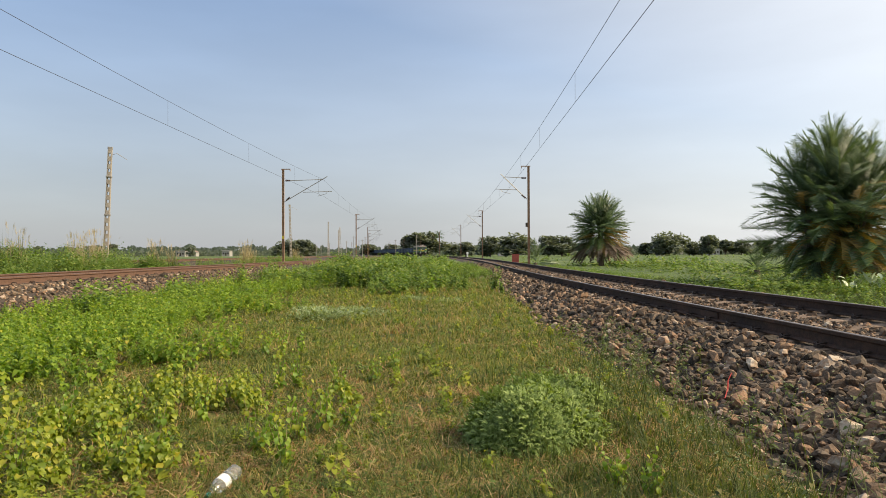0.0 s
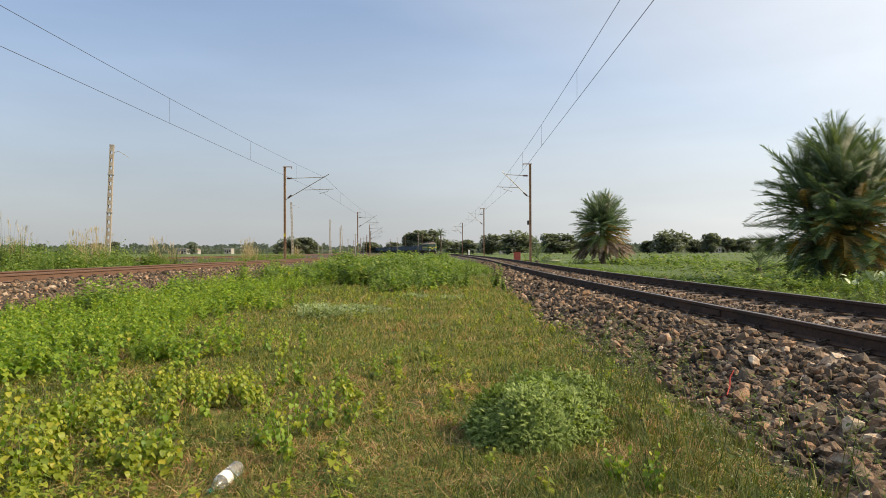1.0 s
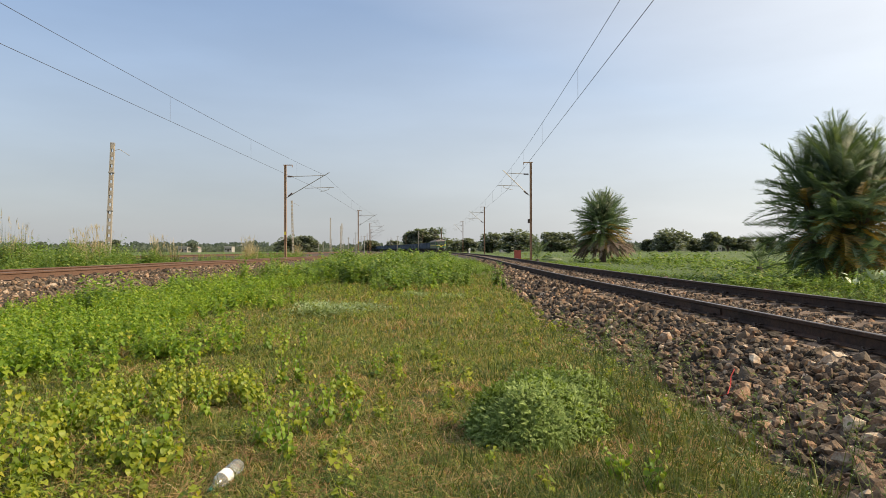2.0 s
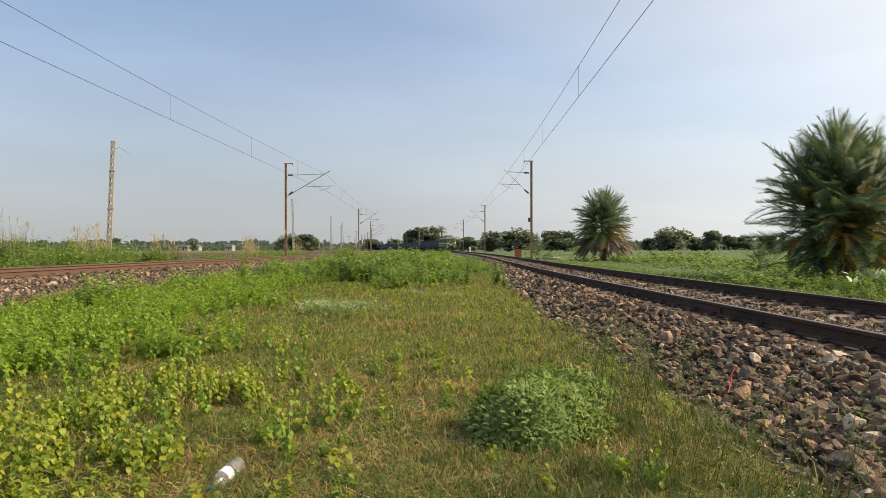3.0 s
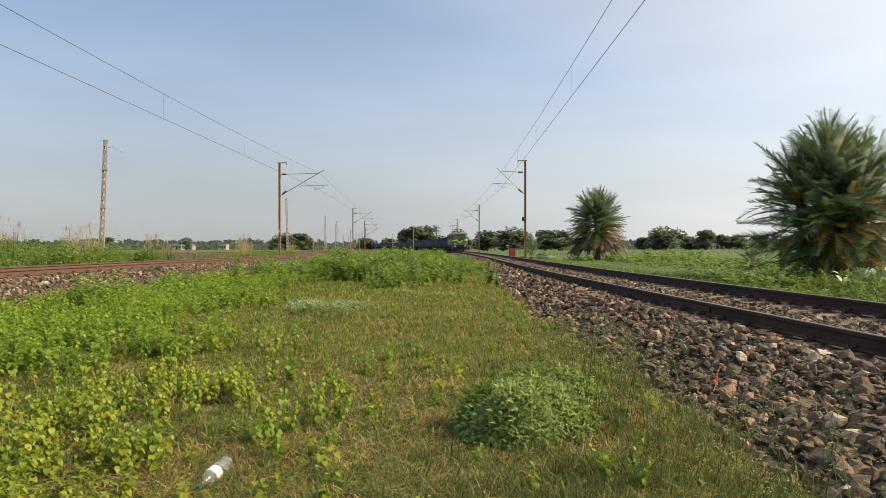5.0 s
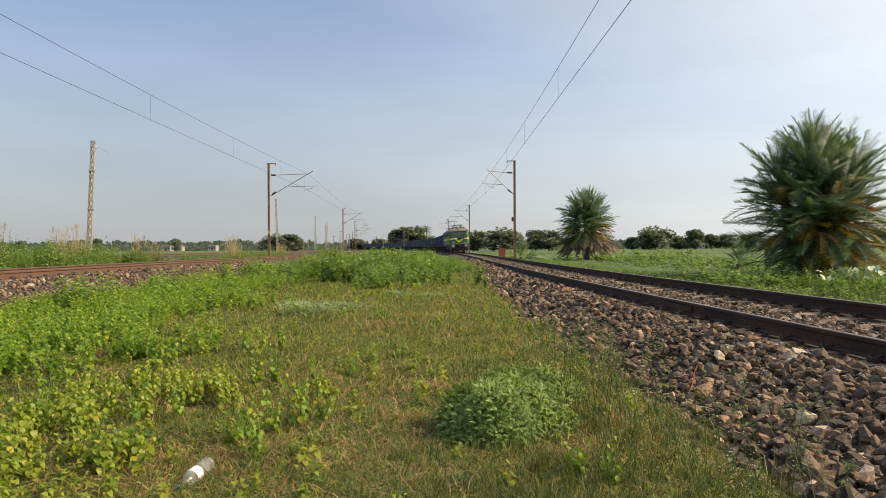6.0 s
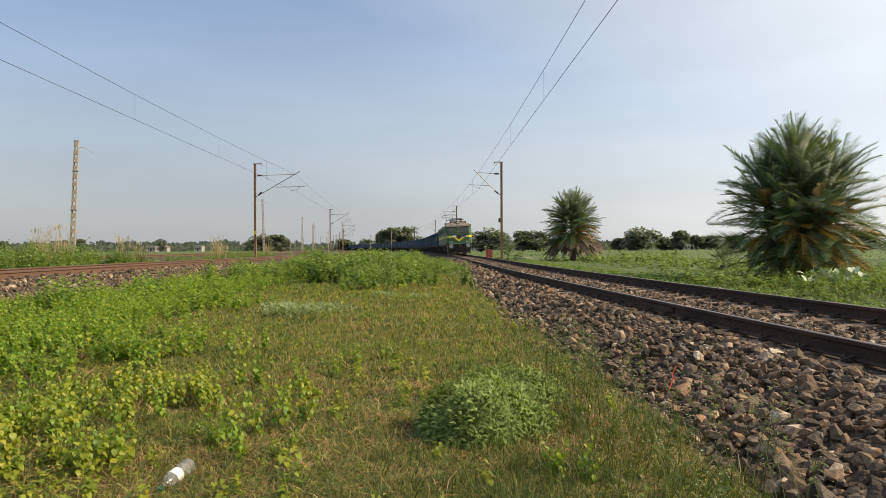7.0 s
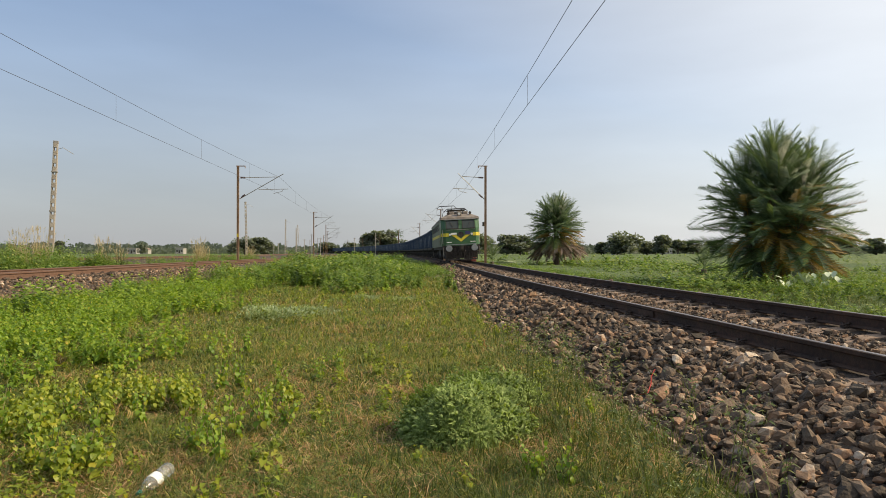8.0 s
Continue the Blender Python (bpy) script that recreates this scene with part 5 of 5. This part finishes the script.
STALKS = [flower_stalks(np.random.default_rng(60 + k), 7) for k in range(4)]
ST_DATA = [(tri_mesh("stalk_tuft", *a, M_LUSH), tri_mesh("flower_specks", *b, M_SILVER)) for a, b in STALKS]
for k in range(26):
    y = 2.6 + 4.6 * rt.random()
    x = float(CENTRE_R(y)) - 3.75 + 0.95 * rt.random() ** 1.4 + 0.04 * (y - 3)
    t = tagged(new("flowering_weed"), "wiry weed with tiny pale flowers by the ballast", "weed", "flowering weeds by the ballast")
    t.matrix_basis = pose(x, y, float(ground_z(x, y)) + 0.02, 0, 0, 360 * rt.random())
    part("stalk_tuft", ST_DATA[k % 4][0], None, t)["kind"] = "stuff"
    part("flower_specks", ST_DATA[k % 4][1], None, t, "tiny pale flower heads")["kind"] = "stuff"


def plume_clump(x, y, h, n, seed, dry=True, spread=0.35):
    r = np.random.default_rng(seed)
    blades, plumes = [], []
    for _ in range(n):
        a, s = r.uniform(0, 6.28), r.uniform(0, spread)
        b = np.array([math.cos(a) * s, math.sin(a) * s, 0])
        d = np.array([math.cos(a), math.sin(a), 0])
        hh = h * r.uniform(0.45, 1.0)
        sd = np.array([-d[1], d[0], 0])
        tip = b + d * hh * r.uniform(0.02, 0.2) + np.array([0, 0, hh])
        blades.append(strip([b, b * 0.4 + tip * 0.6 + np.array([0, 0, 0.1]), tip], 0.014, sd, 0.3))
        for _ in range(2):
            low = b + d * hh * r.uniform(0.1, 0.45) + np.array([r.normal(0, 0.1), r.normal(0, 0.1), hh * r.uniform(0.5, 0.8)])
            blades.append(strip([b, b * 0.5 + low * 0.5 + np.array([0, 0, 0.12]), low], 0.012, sd, 0.2))
        if r.random() < 0.6:
            for _ in range(7):
                q = tip - np.array([0, 0, r.uniform(0.0, 0.25)])
                e = q + d * r.uniform(0, 0.1) + np.array([r.normal(0, 0.05), r.normal(0, 0.05), r.uniform(0.1, 0.26)])
                plumes.append(strip([q, (q + e) / 2, e], 0.012, sd, 0.4))
    t = tagged(new("reed_clump"), "tall dry straw-coloured reed grass" if dry else "tall green reed grass with pale plumes", "reed grass", "reed clumps on the bank")
    t.matrix_basis = pose(x, y, float(ground_z(x, y)))
    part("blade_tuft", tri_mesh("blade_tuft", *joined(blades), M_REED if dry else M_LUSH), None, t)["kind"] = "stuff"
    part("plume_tuft", tri_mesh("plume_tuft", *joined(plumes), M_REED), None, t, "feathery straw-coloured plumes")["kind"] = "stuff"


for k, (x, y, h, n, dry) in enumerate([(-17.4, 30, 2.2, 60, True), (-16.8, 30.5, 2.3, 40, True), (-16.6, 31, 2.1, 14, True), (-16.2, 24, 2.2, 40, False), (-17, 24.5, 2.6, 16, False), (-14.6, 32, 1.9, 50, False), (-13.9, 32.5, 1.6, 30, False), (-15.0, 48, 2.1, 70, True), (-14.6, 48.5, 1.5, 40, True), (-14.5, 62, 1.6, 50, True)]):
    plume_clump(x, y, h * 1.0, int(n * 2.0), 80 + k, dry, 0.32)


# ---------------- palms ----------------


def frond(r, length, leaflets, leaf_len, droop, width, bare=0.28):
    """A feather frond along +x: rachis and leaflets on both sides."""
    out, pts = [], []
    for k in range(13):
        q = k / 12
        pts.append(np.array([length * (q - 0.10 * droop * q * q), 0, length * (0.22 * q - droop * 0.55 * q * q)]))
    out.append(strip(pts, 0.04, np.array([0, 1.0, 0]), 0.25))
    for k in range(leaflets):
        q = bare + (1 - bare) * k / leaflets
        i = min(int(q * 12), 11)
        base = pts[i] + (pts[i + 1] - pts[i]) * (q * 12 - i)
        d = pts[i + 1] - pts[i]
        d = d / np.linalg.norm(d)
        ll = leaf_len * (0.45 + 1.1 * math.sin(math.pi * min(0.12 + q * 0.86, 1)) * 0.8) * r.uniform(0.8, 1.15)
        for s in (-1, 1):
            w = d * r.uniform(0.4, 0.75) + np.array([0, s * 0.9, 0]) + np.array([0, 0, r.uniform(0.0, 0.5)])
            w = w / np.linalg.norm(w)
            tip = base + w * ll - np.array([0, 0, ll * 0.08])
            out.append(strip([base, tip], width, np.array([-w[1] * 0.5, w[0] * 0.5, 0.8])))
    return joined(out)


FR = [tri_mesh("frond", *frond(np.random.default_rng(100 + k), 2.6, 34, 0.40, 0.15 + 0.2 * k, 0.036), M_PALM) for k in range(5)]
FR_OLD = [tri_mesh("frond", *frond(np.random.default_rng(110 + k), 2.4, 38, 0.32, 0.35 + 0.2 * k, 0.042), M_PALM_OLD) for k in range(3)]
FR_DEAD = [tri_mesh("frond", *frond(np.random.default_rng(120 + k), 2.0, 40, 0.22, 0.45 + 0.15 * k, 0.07, 0.1), M_PALM_DEAD) for k in range(3)]


def palm(label, x, y, seed, stems, n, z0, z1, scale, old, dead, old_way=None, trunk_r=0.2, skirt=0, low=-26):
    r = np.random.default_rng(seed)
    t = tagged(new("date_palm"), label, "palm tree")
    t.matrix_basis = pose(x, y, float(ground_z(x, y)) - 0.03)
    for sx, sy, h in stems:
        pts = [(sx * 0.4, sy * 0.4, 0), (sx * 0.7, sy * 0.7, h * 0.4), (sx, sy, h)]
        part("trunk", Mesh().tube(pts, [trunk_r * 1.3, trunk_r, trunk_r * 0.8], 9), M_BARK, t)
    for k in range(n):
        q = (k + 0.5) / n
        sx, sy, h = stems[k % len(stems)]
        zz = z0 + (min(h, z1) - z0) * (0.12 + 0.88 * q ** 0.62)
        el = low + (82 - low) * q ** 1.15 + r.normal(0, 12)
        az = (k * 137.5 + r.normal(0, 12)) % 360
        way = math.cos(radians(az - old_way)) if old_way is not None else 0
        u = r.random()
        kind = FR
        if q < 0.6 and u < old * (1.0 + way) * (1 - q / 0.65):
            kind = FR_OLD
        if q < 0.30 and r.random() < dead:
            kind = FR_DEAD
        if kind is FR_DEAD:
            el = -42 + r.normal(0, 8)
        data = kind[int(r.integers(0, len(kind)))]
        s = scale * r.uniform(0.82, 1.12) * (0.85 if kind is FR_DEAD else 1)
        f = part("frond", data, None, t)
        lie = 0.5 + 0.5 * zz / max(h, 1)
        f.matrix_basis = pose(sx * lie, sy * lie, zz, 0, -el, az) @ pose(0, 0, 0, r.uniform(-35, 35)) @ Matrix.Diagonal((s, s, s, 1))
    # dead fronds hanging round the trunk to the ground
    for k in range(skirt):
        f = part("frond", FR_DEAD[k % 3], None, t, "dead brown hanging frond")
        s = scale * r.uniform(1.15, 1.5)
        f.matrix_basis = pose(0, 0, z0 + r.uniform(-0.35, 0.2), 0, 20 + r.normal(0, 7), k * 137.5 + r.normal(0, 10)) @ pose(0, 0, 0, r.uniform(-40, 40)) @ Matrix.Diagonal((s, s, s, 1))
    return t


palm("large bushy date palm with yellowed lower fronds", 16.75, 27.0, 1, [(0, 0, 4.8), (-1.25, 0.3, 4.0), (1.4, -0.2, 4.0), (0.4, -1.2, 3.3), (-0.6, -0.8, 4.4), (0.8, 0.6, 4.6)], 640, 0.5, 4.8, 1.05, 0.55, 0.05, -30, low=-20)
palm("rounded date palm with a skirt of dead fronds", 17.9, 72.0, 2, [(0, 0, 4.7)], 290, 2.7, 4.7, 1.42, 0.4, 0.0, -20, 0.3, 90, -22)
palm("young date palm at the foot of a mast", 8.3, 57.0, 3, [(0, 0, 0.6)], 26, 0.15, 0.6, 0.85, 0.1, 0.2)
palm("small dark date palm in the field", 19.8, 40.0, 4, [(0, 0, 0.35)], 40, 0.1, 0.35, 0.55, 0.0, 0.1)

# ---------------- trees and the distance ----------------


def tree_meshes(seed, h, w, n, leaf_size, mat):
    """Tapered trunk with limbs, and a crown of leaf clumps with gaps."""
    r = np.random.default_rng(seed)
    wood = Mesh()
    fork = h * 0.22
    wood.tube([(0, 0, -0.3), (0.1, 0, fork * 0.5), (0, 0.1, fork)], [h * 0.035, h * 0.027, h * 0.022], 8)
    blobs = []
    for k in range(14):
        a = k * 2.4 + r.uniform(-0.3, 0.3)
        q = r.uniform(0.35, 1.0)
        tip = Vector((math.cos(a) * w * 0.36 * q, math.sin(a) * w * 0.36 * q, h * r.uniform(0.26, 0.86) - 0.06 * h * q))
        wood.tube([(0, 0.05, fork * 0.9), Vector((0, 0, fork)).lerp(tip, 0.5) + Vector((0, 0, h * 0.04)), tip], [h * 0.016, h * 0.01, h * 0.004], 5)
        blobs.append((np.array(tip), w * r.uniform(0.15, 0.23)))
    blobs.append((np.array([0, 0, h * 0.8]), w * 0.24))
    out = []
    for _ in range(n):
        c, s = blobs[int(r.integers(0, len(blobs)))]
        d = r.normal(size=3)
        d /= np.linalg.norm(d)
        b = c + d * s * r.uniform(0.45, 1.08) ** 0.6 * np.array([1.0, 1.0, 0.75])
        hd = r.uniform(0, 6.28)
        v = np.array([math.cos(hd), math.sin(hd), r.normal(0, 0.5)])
        out.append(strip([b - v * leaf_size * 0.5, b, b + v * leaf_size * 0.5], leaf_size * 0.8, np.array([-v[1], v[0], r.normal(0, 0.4)]), 0.7))
    return wood.data("trunk"), tri_mesh("crown", *joined(out), mat)


# crowns carry the haze of distance in their leaf colour
TREES = [tree_meshes(200 + k, 10, w, 1900, 0.8, M_TREE_HAZED) for k, w in enumerate((9, 11, 8, 12))]
for a, _ in TREES:
    a.materials.append(M_BARK)


def tree(x, y, h, kind, wide=1.0, turn=0.0):
    t = tagged(new("tree"), "dark green broad-crowned tree beyond the fields", "tree", "trees beyond the fields")
    t.matrix_basis = pose(x, y, float(ground_z(x, y)) - 0.1 * h, 0, 0, turn) @ Matrix.Diagonal((wide * h / 8, wide * h / 8, h / 9.2, 1))
    part("trunk", TREES[kind][0], None, t)
    part("crown", TREES[kind][1], None, t)


def on_bearing(px, y):
    return (px - 784) / 1120 * y


for k, (b, y, h, wd) in enumerate([(733, 330, 11.0, 1.25), (757, 335, 11.3, 1.15), (722, 345, 9.5, 1.1), (800, 380, 7, 1.2), (822, 300, 6.2, 1.2), (865, 290, 8.2, 1.2), (893, 260, 6.0, 0.8), (912, 255, 8.2, 1.35), (968, 280, 8.3, 1.0), (992, 280, 8.0, 1.3), (1140, 330, 6.2, 1.3), (1183, 320, 10.4, 1.15), (1170, 330, 8.2, 1.0), (1218, 330, 6.5, 0.9),
                                   (1253, 320, 9.5, 0.95), (1240, 330, 6.8, 1.0), (1282, 420, 9, 1.2), (1310, 420, 8.5, 1.4), (1350, 430, 9, 1.4), (1400, 420, 8, 1.3), (1545, 300, 8, 1.3), (1590, 300, 9, 1.3), (1660, 310, 8, 1.3), (508, 330, 8.0, 1.0), (530, 335, 8.2, 1.3), (549, 345, 6.5, 1.1), (198, 300, 6.0, 0.7), (335, 420, 6.5, 0.6), (65, 380, 6, 0.8), (490, 400, 6, 1.1), (1030, 330, 6, 1.2), (1080, 360, 6, 1.4), (650, 420, 7, 1.5), (690, 430, 7, 1.4)]):
    tree(on_bearing(b + 2, y), y, h * 1.18, k % 4, wd, 77 * k)


def tall_palm(x, y, h):
    t = tagged(new("tall_palm"), "tall slender palm beside dark trees", "palm tree")
    t.matrix_basis = pose(x, y, 0)
    part("trunk", Mesh().tube([(0, 0, -0.2), (0.1, 0, h * 0.5), (0, 0, h)], [0.35, 0.28, 0.25], 8), M_BARK, t)
    r = np.random.default_rng(9)
    for k in range(34):
        f = part("frond", FR[k % 5], None, t)
        f.matrix_basis = pose(0, 0, h, 0, -(-45 + 115 * k / 34 + r.normal(0, 8)), k * 137.5) @ Matrix.Diagonal((1.35, 1.6, 1.35, 1))


tall_palm(on_bearing(777, 325), 325, 10.6)


def tree_line(label, y, x0, x1, n, h, mat, seed, size):
    """Woods so far off that single trees cannot be told apart."""
    r = np.random.default_rng(seed)
    out = []
    clumps = [(x, r.uniform(0.45, 1.0) * h, r.uniform(6, 16)) for x in np.arange(x0, x1, 9.0)]
    for _ in range(n):
        x, hh, w = clumps[int(r.integers(0, len(clumps)))]
        a, q = r.uniform(0, math.pi), r.uniform(0, 1) ** 0.5
        b = np.array([x + w * q * math.cos(a), y + r.uniform(-12, 12), hh * q * math.sin(a) + 0.3])
        hd = r.uniform(0, 6.28)
        v = np.array([math.cos(hd), 0.3 * math.sin(hd), 0.6 * r.normal()])
        out.append(strip([b - v * size * 0.5, b, b + v * size * 0.5], size * 0.8, np.array([-v[2], 0.3, v[0]]), 0.7))
    tagged(new("far_woods", tri_mesh("far_woods", *joined(out), mat)), label, "woods", kind="stuff")


# the haze on woods and scrub is in their base colour
tree_line("hazy line of far woods along the horizon", 760, -620, 720, 18000, 12, M_TREE_FAR_HAZED, 31, 3.0)
tree_line("low scrub and orchards before the far woods", 470, -380, 460, 14000, 4.6, M_TREE_HAZED, 32, 1.5)


def house(x, y, w, d, h, label, pitched):
    t = tagged(new("house"), label, "house", "village houses")
    t.matrix_basis = pose(x, y, 0)
    wall = part("wall", Mesh().box((0, 0, h / 2 - 0.2), (w, d, h + 0.4)), M_HOUSE, t)
    if pitched:
        part("roof", Mesh().extrude([(-w / 2 - 0.4, h), (0, h + w * 0.22), (w / 2 + 0.4, h), (0, h + w * 0.22 - 0.25)], "y", -d / 2 - 0.4, d / 2 + 0.4), M_HROOF, t)
    else:
        part("roof", Mesh().box((0, 0, h + 0.1), (w + 0.5, d + 0.5, 0.2)).box((0, -d / 2 - 0.1, h + 0.4), (w + 0.4, 0.15, 0.5)), M_HOUSE, t)
    for k in (-1, 0, 1):
        part("window" if k else "door", Mesh().box((k * w * 0.3, -d / 2 - 0.02, h * 0.55 if k else h * 0.4), (1.0, 0.08, 1.1 if k else 2.0)), M_UNDER, wall)


for k, (b, y, w, h) in enumerate([(322, 430, 6, 3.4), (338, 450, 9, 3.0), (402, 430, 5, 3.6), (1170, 350, 4, 6.0), (888, 340, 4, 4.0), (1262, 420, 6, 3.4), (1228, 430, 5, 3.4)]):
    house(on_bearing(b, y), y, w, 6, h, "small pale limewashed village house among trees", k % 3 == 1)


def radio_mast(x, y, h):
    t = tagged(new("radio_mast"), "thin grey lattice radio mast", "mast")
    t.matrix_basis = pose(x, y, 0)
    for a in range(3):
        c, s = math.cos(a * 2.1), math.sin(a * 2.1)
        part("leg", Mesh().tube([(c * 0.9, s * 0.9, 0), (c * 0.2, s * 0.2, h)], 0.09, 4), M_GALV, t)
    for k in range(8):
        z = h * (k + 0.5) / 8
        q = 0.9 - 0.7 * z / h
        part("brace", Mesh().tube([(q, 0, z), (-q * 0.5, q * 0.87, z + 0.8), (-q * 0.5, -q * 0.87, z), (q, 0, z + 0.8)], 0.05, 4), M_GALV, t)


radio_mast(on_bearing(1205, 360), 360, 13)
radio_mast(on_bearing(601, 300), 300, 14)


def far_post(x, y, h, label):
    t = tagged(new("line_post"), label, "post", "far posts")
    t.matrix_basis = pose(x, y, 0)
    part("shaft", Mesh().tube([(0, 0, 0), (0, 0, h)], [0.14, 0.10], 6), M_GALV, t)
    part("crossarm", Mesh().box((0, 0, h - 0.3), (1.2, 0.1, 0.1)), M_GALV, t)


for b, y, h in ((583, 240, 5.5), (613, 230, 6), (626, 200, 7), (641, 250, 7), (568, 260, 5), (560, 280, 5), (737, 240, 8.5), (700, 300, 8)):
    far_post(on_bearing(b, y), y, h, "slender pale post far along the line")

# ---------------- small things ----------------


def relay_box(x, y):
    t = tagged(new("relay_box"), "red painted trackside equipment box on a plinth", "equipment box")
    t.matrix_basis = pose(x, y, float(ground_z(x, y)), 0, 0, -8)
    part("plinth", Mesh().box((0, 0, 0.08), (0.85, 0.7, 0.3)), M_SLEEPER, t)
    c = part("cabinet", Mesh().bevel_box((0, 0, 0.72), (0.78, 0.6, 1.0), 0.02), M_RED, t)
    part("lid", Mesh().bevel_box((0, 0, 1.25), (0.88, 0.7, 0.07), 0.015), M_RED, t)
    part("door", Mesh().box((0, -0.31, 0.7), (0.66, 0.02, 0.85)).box((0.27, -0.33, 0.72), (0.04, 0.03, 0.16)), M_RED, c)


relay_box(on_bearing(912, 74) , 74)


def marker(x, y):
    t = tagged(new("marker_post"), "short white painted marker post by the line", "post")
    t.matrix_basis = pose(x, y, 0)
    part("shaft", Mesh().bevel_box((0, 0, 0.8), (0.35, 0.35, 1.9), 0.03), M_WHITE, t)
    part("board", Mesh().box((0, -0.19, 1.45), (0.5, 0.03, 0.45)), M_WHITE, t)


marker(on_bearing(827, 150), 150)


def bottle():
    t = tagged(new("plastic_bottle"), "clear ribbed plastic water bottle with teal cap lying in grass", "bottle")
    cap, end = Vector((-1.34, 3.56, 0.052)), Vector((-1.275, 3.85, 0.095))
    axis = (end - cap).normalized()
    side = axis.cross(Vector((0, 0, 1))).normalized()
    t.matrix_basis = Matrix.Translation(cap) @ Matrix((side, axis, side.cross(axis))).transposed().to_4x4() @ Matrix.Diagonal((1.04, 1.0, 1.04, 1))
    prof = [(0.0, 0.013), (0.022, 0.013), (0.024, 0.016), (0.03, 0.014), (0.06, 0.026), (0.09, 0.038), (0.115, 0.041)]
    for k in range(7):
        y = 0.20 + 0.014 * k
        prof += [(y, 0.041), (y + 0.005, 0.0385), (y + 0.009, 0.041)]
    prof += [(0.298, 0.041), (0.306, 0.036), (0.308, 0.012)]
    part("body", Mesh().tube([(0, y, 0) for y, _ in prof], [r for _, r in prof], 20), M_PET, t, smooth=True)
    part("cap", Mesh().tube([(0, -0.008, 0), (0, -0.006, 0), (0, 0.016, 0)], [0.012, 0.0155, 0.0155], 16), M_TEAL, t, "teal screw cap")
    part("label", Mesh().tube([(0, 0.122, 0), (0, 0.124, 0), (0, 0.182, 0), (0, 0.184, 0)], [0.041, 0.0425, 0.0425, 0.041], 20, cap=False), M_WHITE, t, "white paper label")


bottle()


def red_ribbon():
    """A torn strip of red cloth among the stones."""
    x0, y0 = 2.42, 5.5
    z0 = 0.22
    pts = [(x0 + 0.06, y0, z0 + 0.14), (x0 + 0.01, y0 - 0.04, z0 + 0.08), (x0, y0 - 0.06, z0 + 0.02), (x0 - 0.07, y0 - 0.16, z0 - 0.04), (x0 - 0.18, y0 - 0.2, z0 - 0.05)]
    me = Mesh()
    for a, b in zip(pts[:-1], pts[1:]):
        a, b = Vector(a), Vector(b)
        w, h = Vector((0.006, 0.003, 0)), Vector((0, -0.006, 0.006))
        me.add([a - w, a + w, b + w, b - w, a - w + h, a + w + h, b + w + h, b - w + h], [(0, 1, 2, 3), (4, 5, 6, 7), (0, 1, 5, 4), (2, 3, 7, 6), (1, 2, 6, 5), (3, 0, 4, 7)])
    t = tagged(new("cloth_strip"), "torn strip of red cloth caught between ballast stones", "cloth")
    part("strip", me, M_REDCLOTH, t)


red_ribbon()


def pale_cactus(x, y, seed):
    r = np.random.default_rng(seed)
    t = tagged(new("pale_plant"), "pale broad-leaved plant among green weeds", "plant", "pale plants beyond the track")
    t.matrix_basis = pose(x, y, float(ground_z(x, y)))
    for k in range(12):
        a, s = r.uniform(0, 6.28), r.uniform(0.1, 0.6)
        me = tri_mesh("leaf", *joined([round_leaf(0.28, 0.18, (0, 0, 0), 0, 1.2, 0.5)]), M_PALE)
        f = part("leaf", me, None, t)
        f.matrix_basis = pose(math.cos(a) * s, math.sin(a) * s, 0.25 + 0.35 * r.random(), 0, r.uniform(-20, 40), r.uniform(0, 360))


for k, (x, y) in enumerate(((13.3, 20.5), (13.9, 20.3), (14.5, 20.8), (15.2, 21.2))):
    pale_cactus(x, y, 300 + k)

# ---------------- stones last ----------------
ballast_stones(bed_right, CENTRE_R, Z_R, CANT_R, BED_R, [(2000, -11, 1.0, -3.6, 1.6, 0.07, 0.14, 1.0), (2000, 2.0, 6.0, -3.75, -1.2, 0.07, 0.13, 1.0), (12500, 1.0, 12, -3.75, 0.8, 0.045, 0.125, 1.0), (7000, 12, 34, -3.3, 0.8, 0.07, 0.15, 1.3), (3000, 6, 40, 0.9, 2.8, 0.09, 0.16, 1.0), (2000, 34, 62, -3.0, 1.0, 0.12, 0.2, 1.0)], 280)
ballast_stones(bed_left, CENTRE_L, Z_L, 0, BED_L, [(8000, 11, 36, 0.9, 2.9, 0.06, 0.12, 1.2), (800, 8, 42, -1.6, 0.8, 0.08, 0.14, 1.2)])


def motions():
    """The train runs along the curve; the locomotive's wheels roll."""
    times = [0.25 * k for k in range(33)]
    walk(loco, [(t, on_line(front_s(t) + 10.2, 5.7)) for t in times])
    for k, w in enumerate(wagons):
        walk(w, [(t, on_line(front_s(t) + 20.6 + 5.35 + 10.7 * k, 3.25)) for t in times])
    step = SPEED / FPS / 0.545
    for w, s, dy in loco_wheels:
        walk(w, [(k / FPS, pose(s * 0.86, dy, 0.545, 0, 0, 0 if s > 0 else 180) @ pose(0, 0, 0, -s * math.degrees(step * k))) for k in range(241)])


motions()
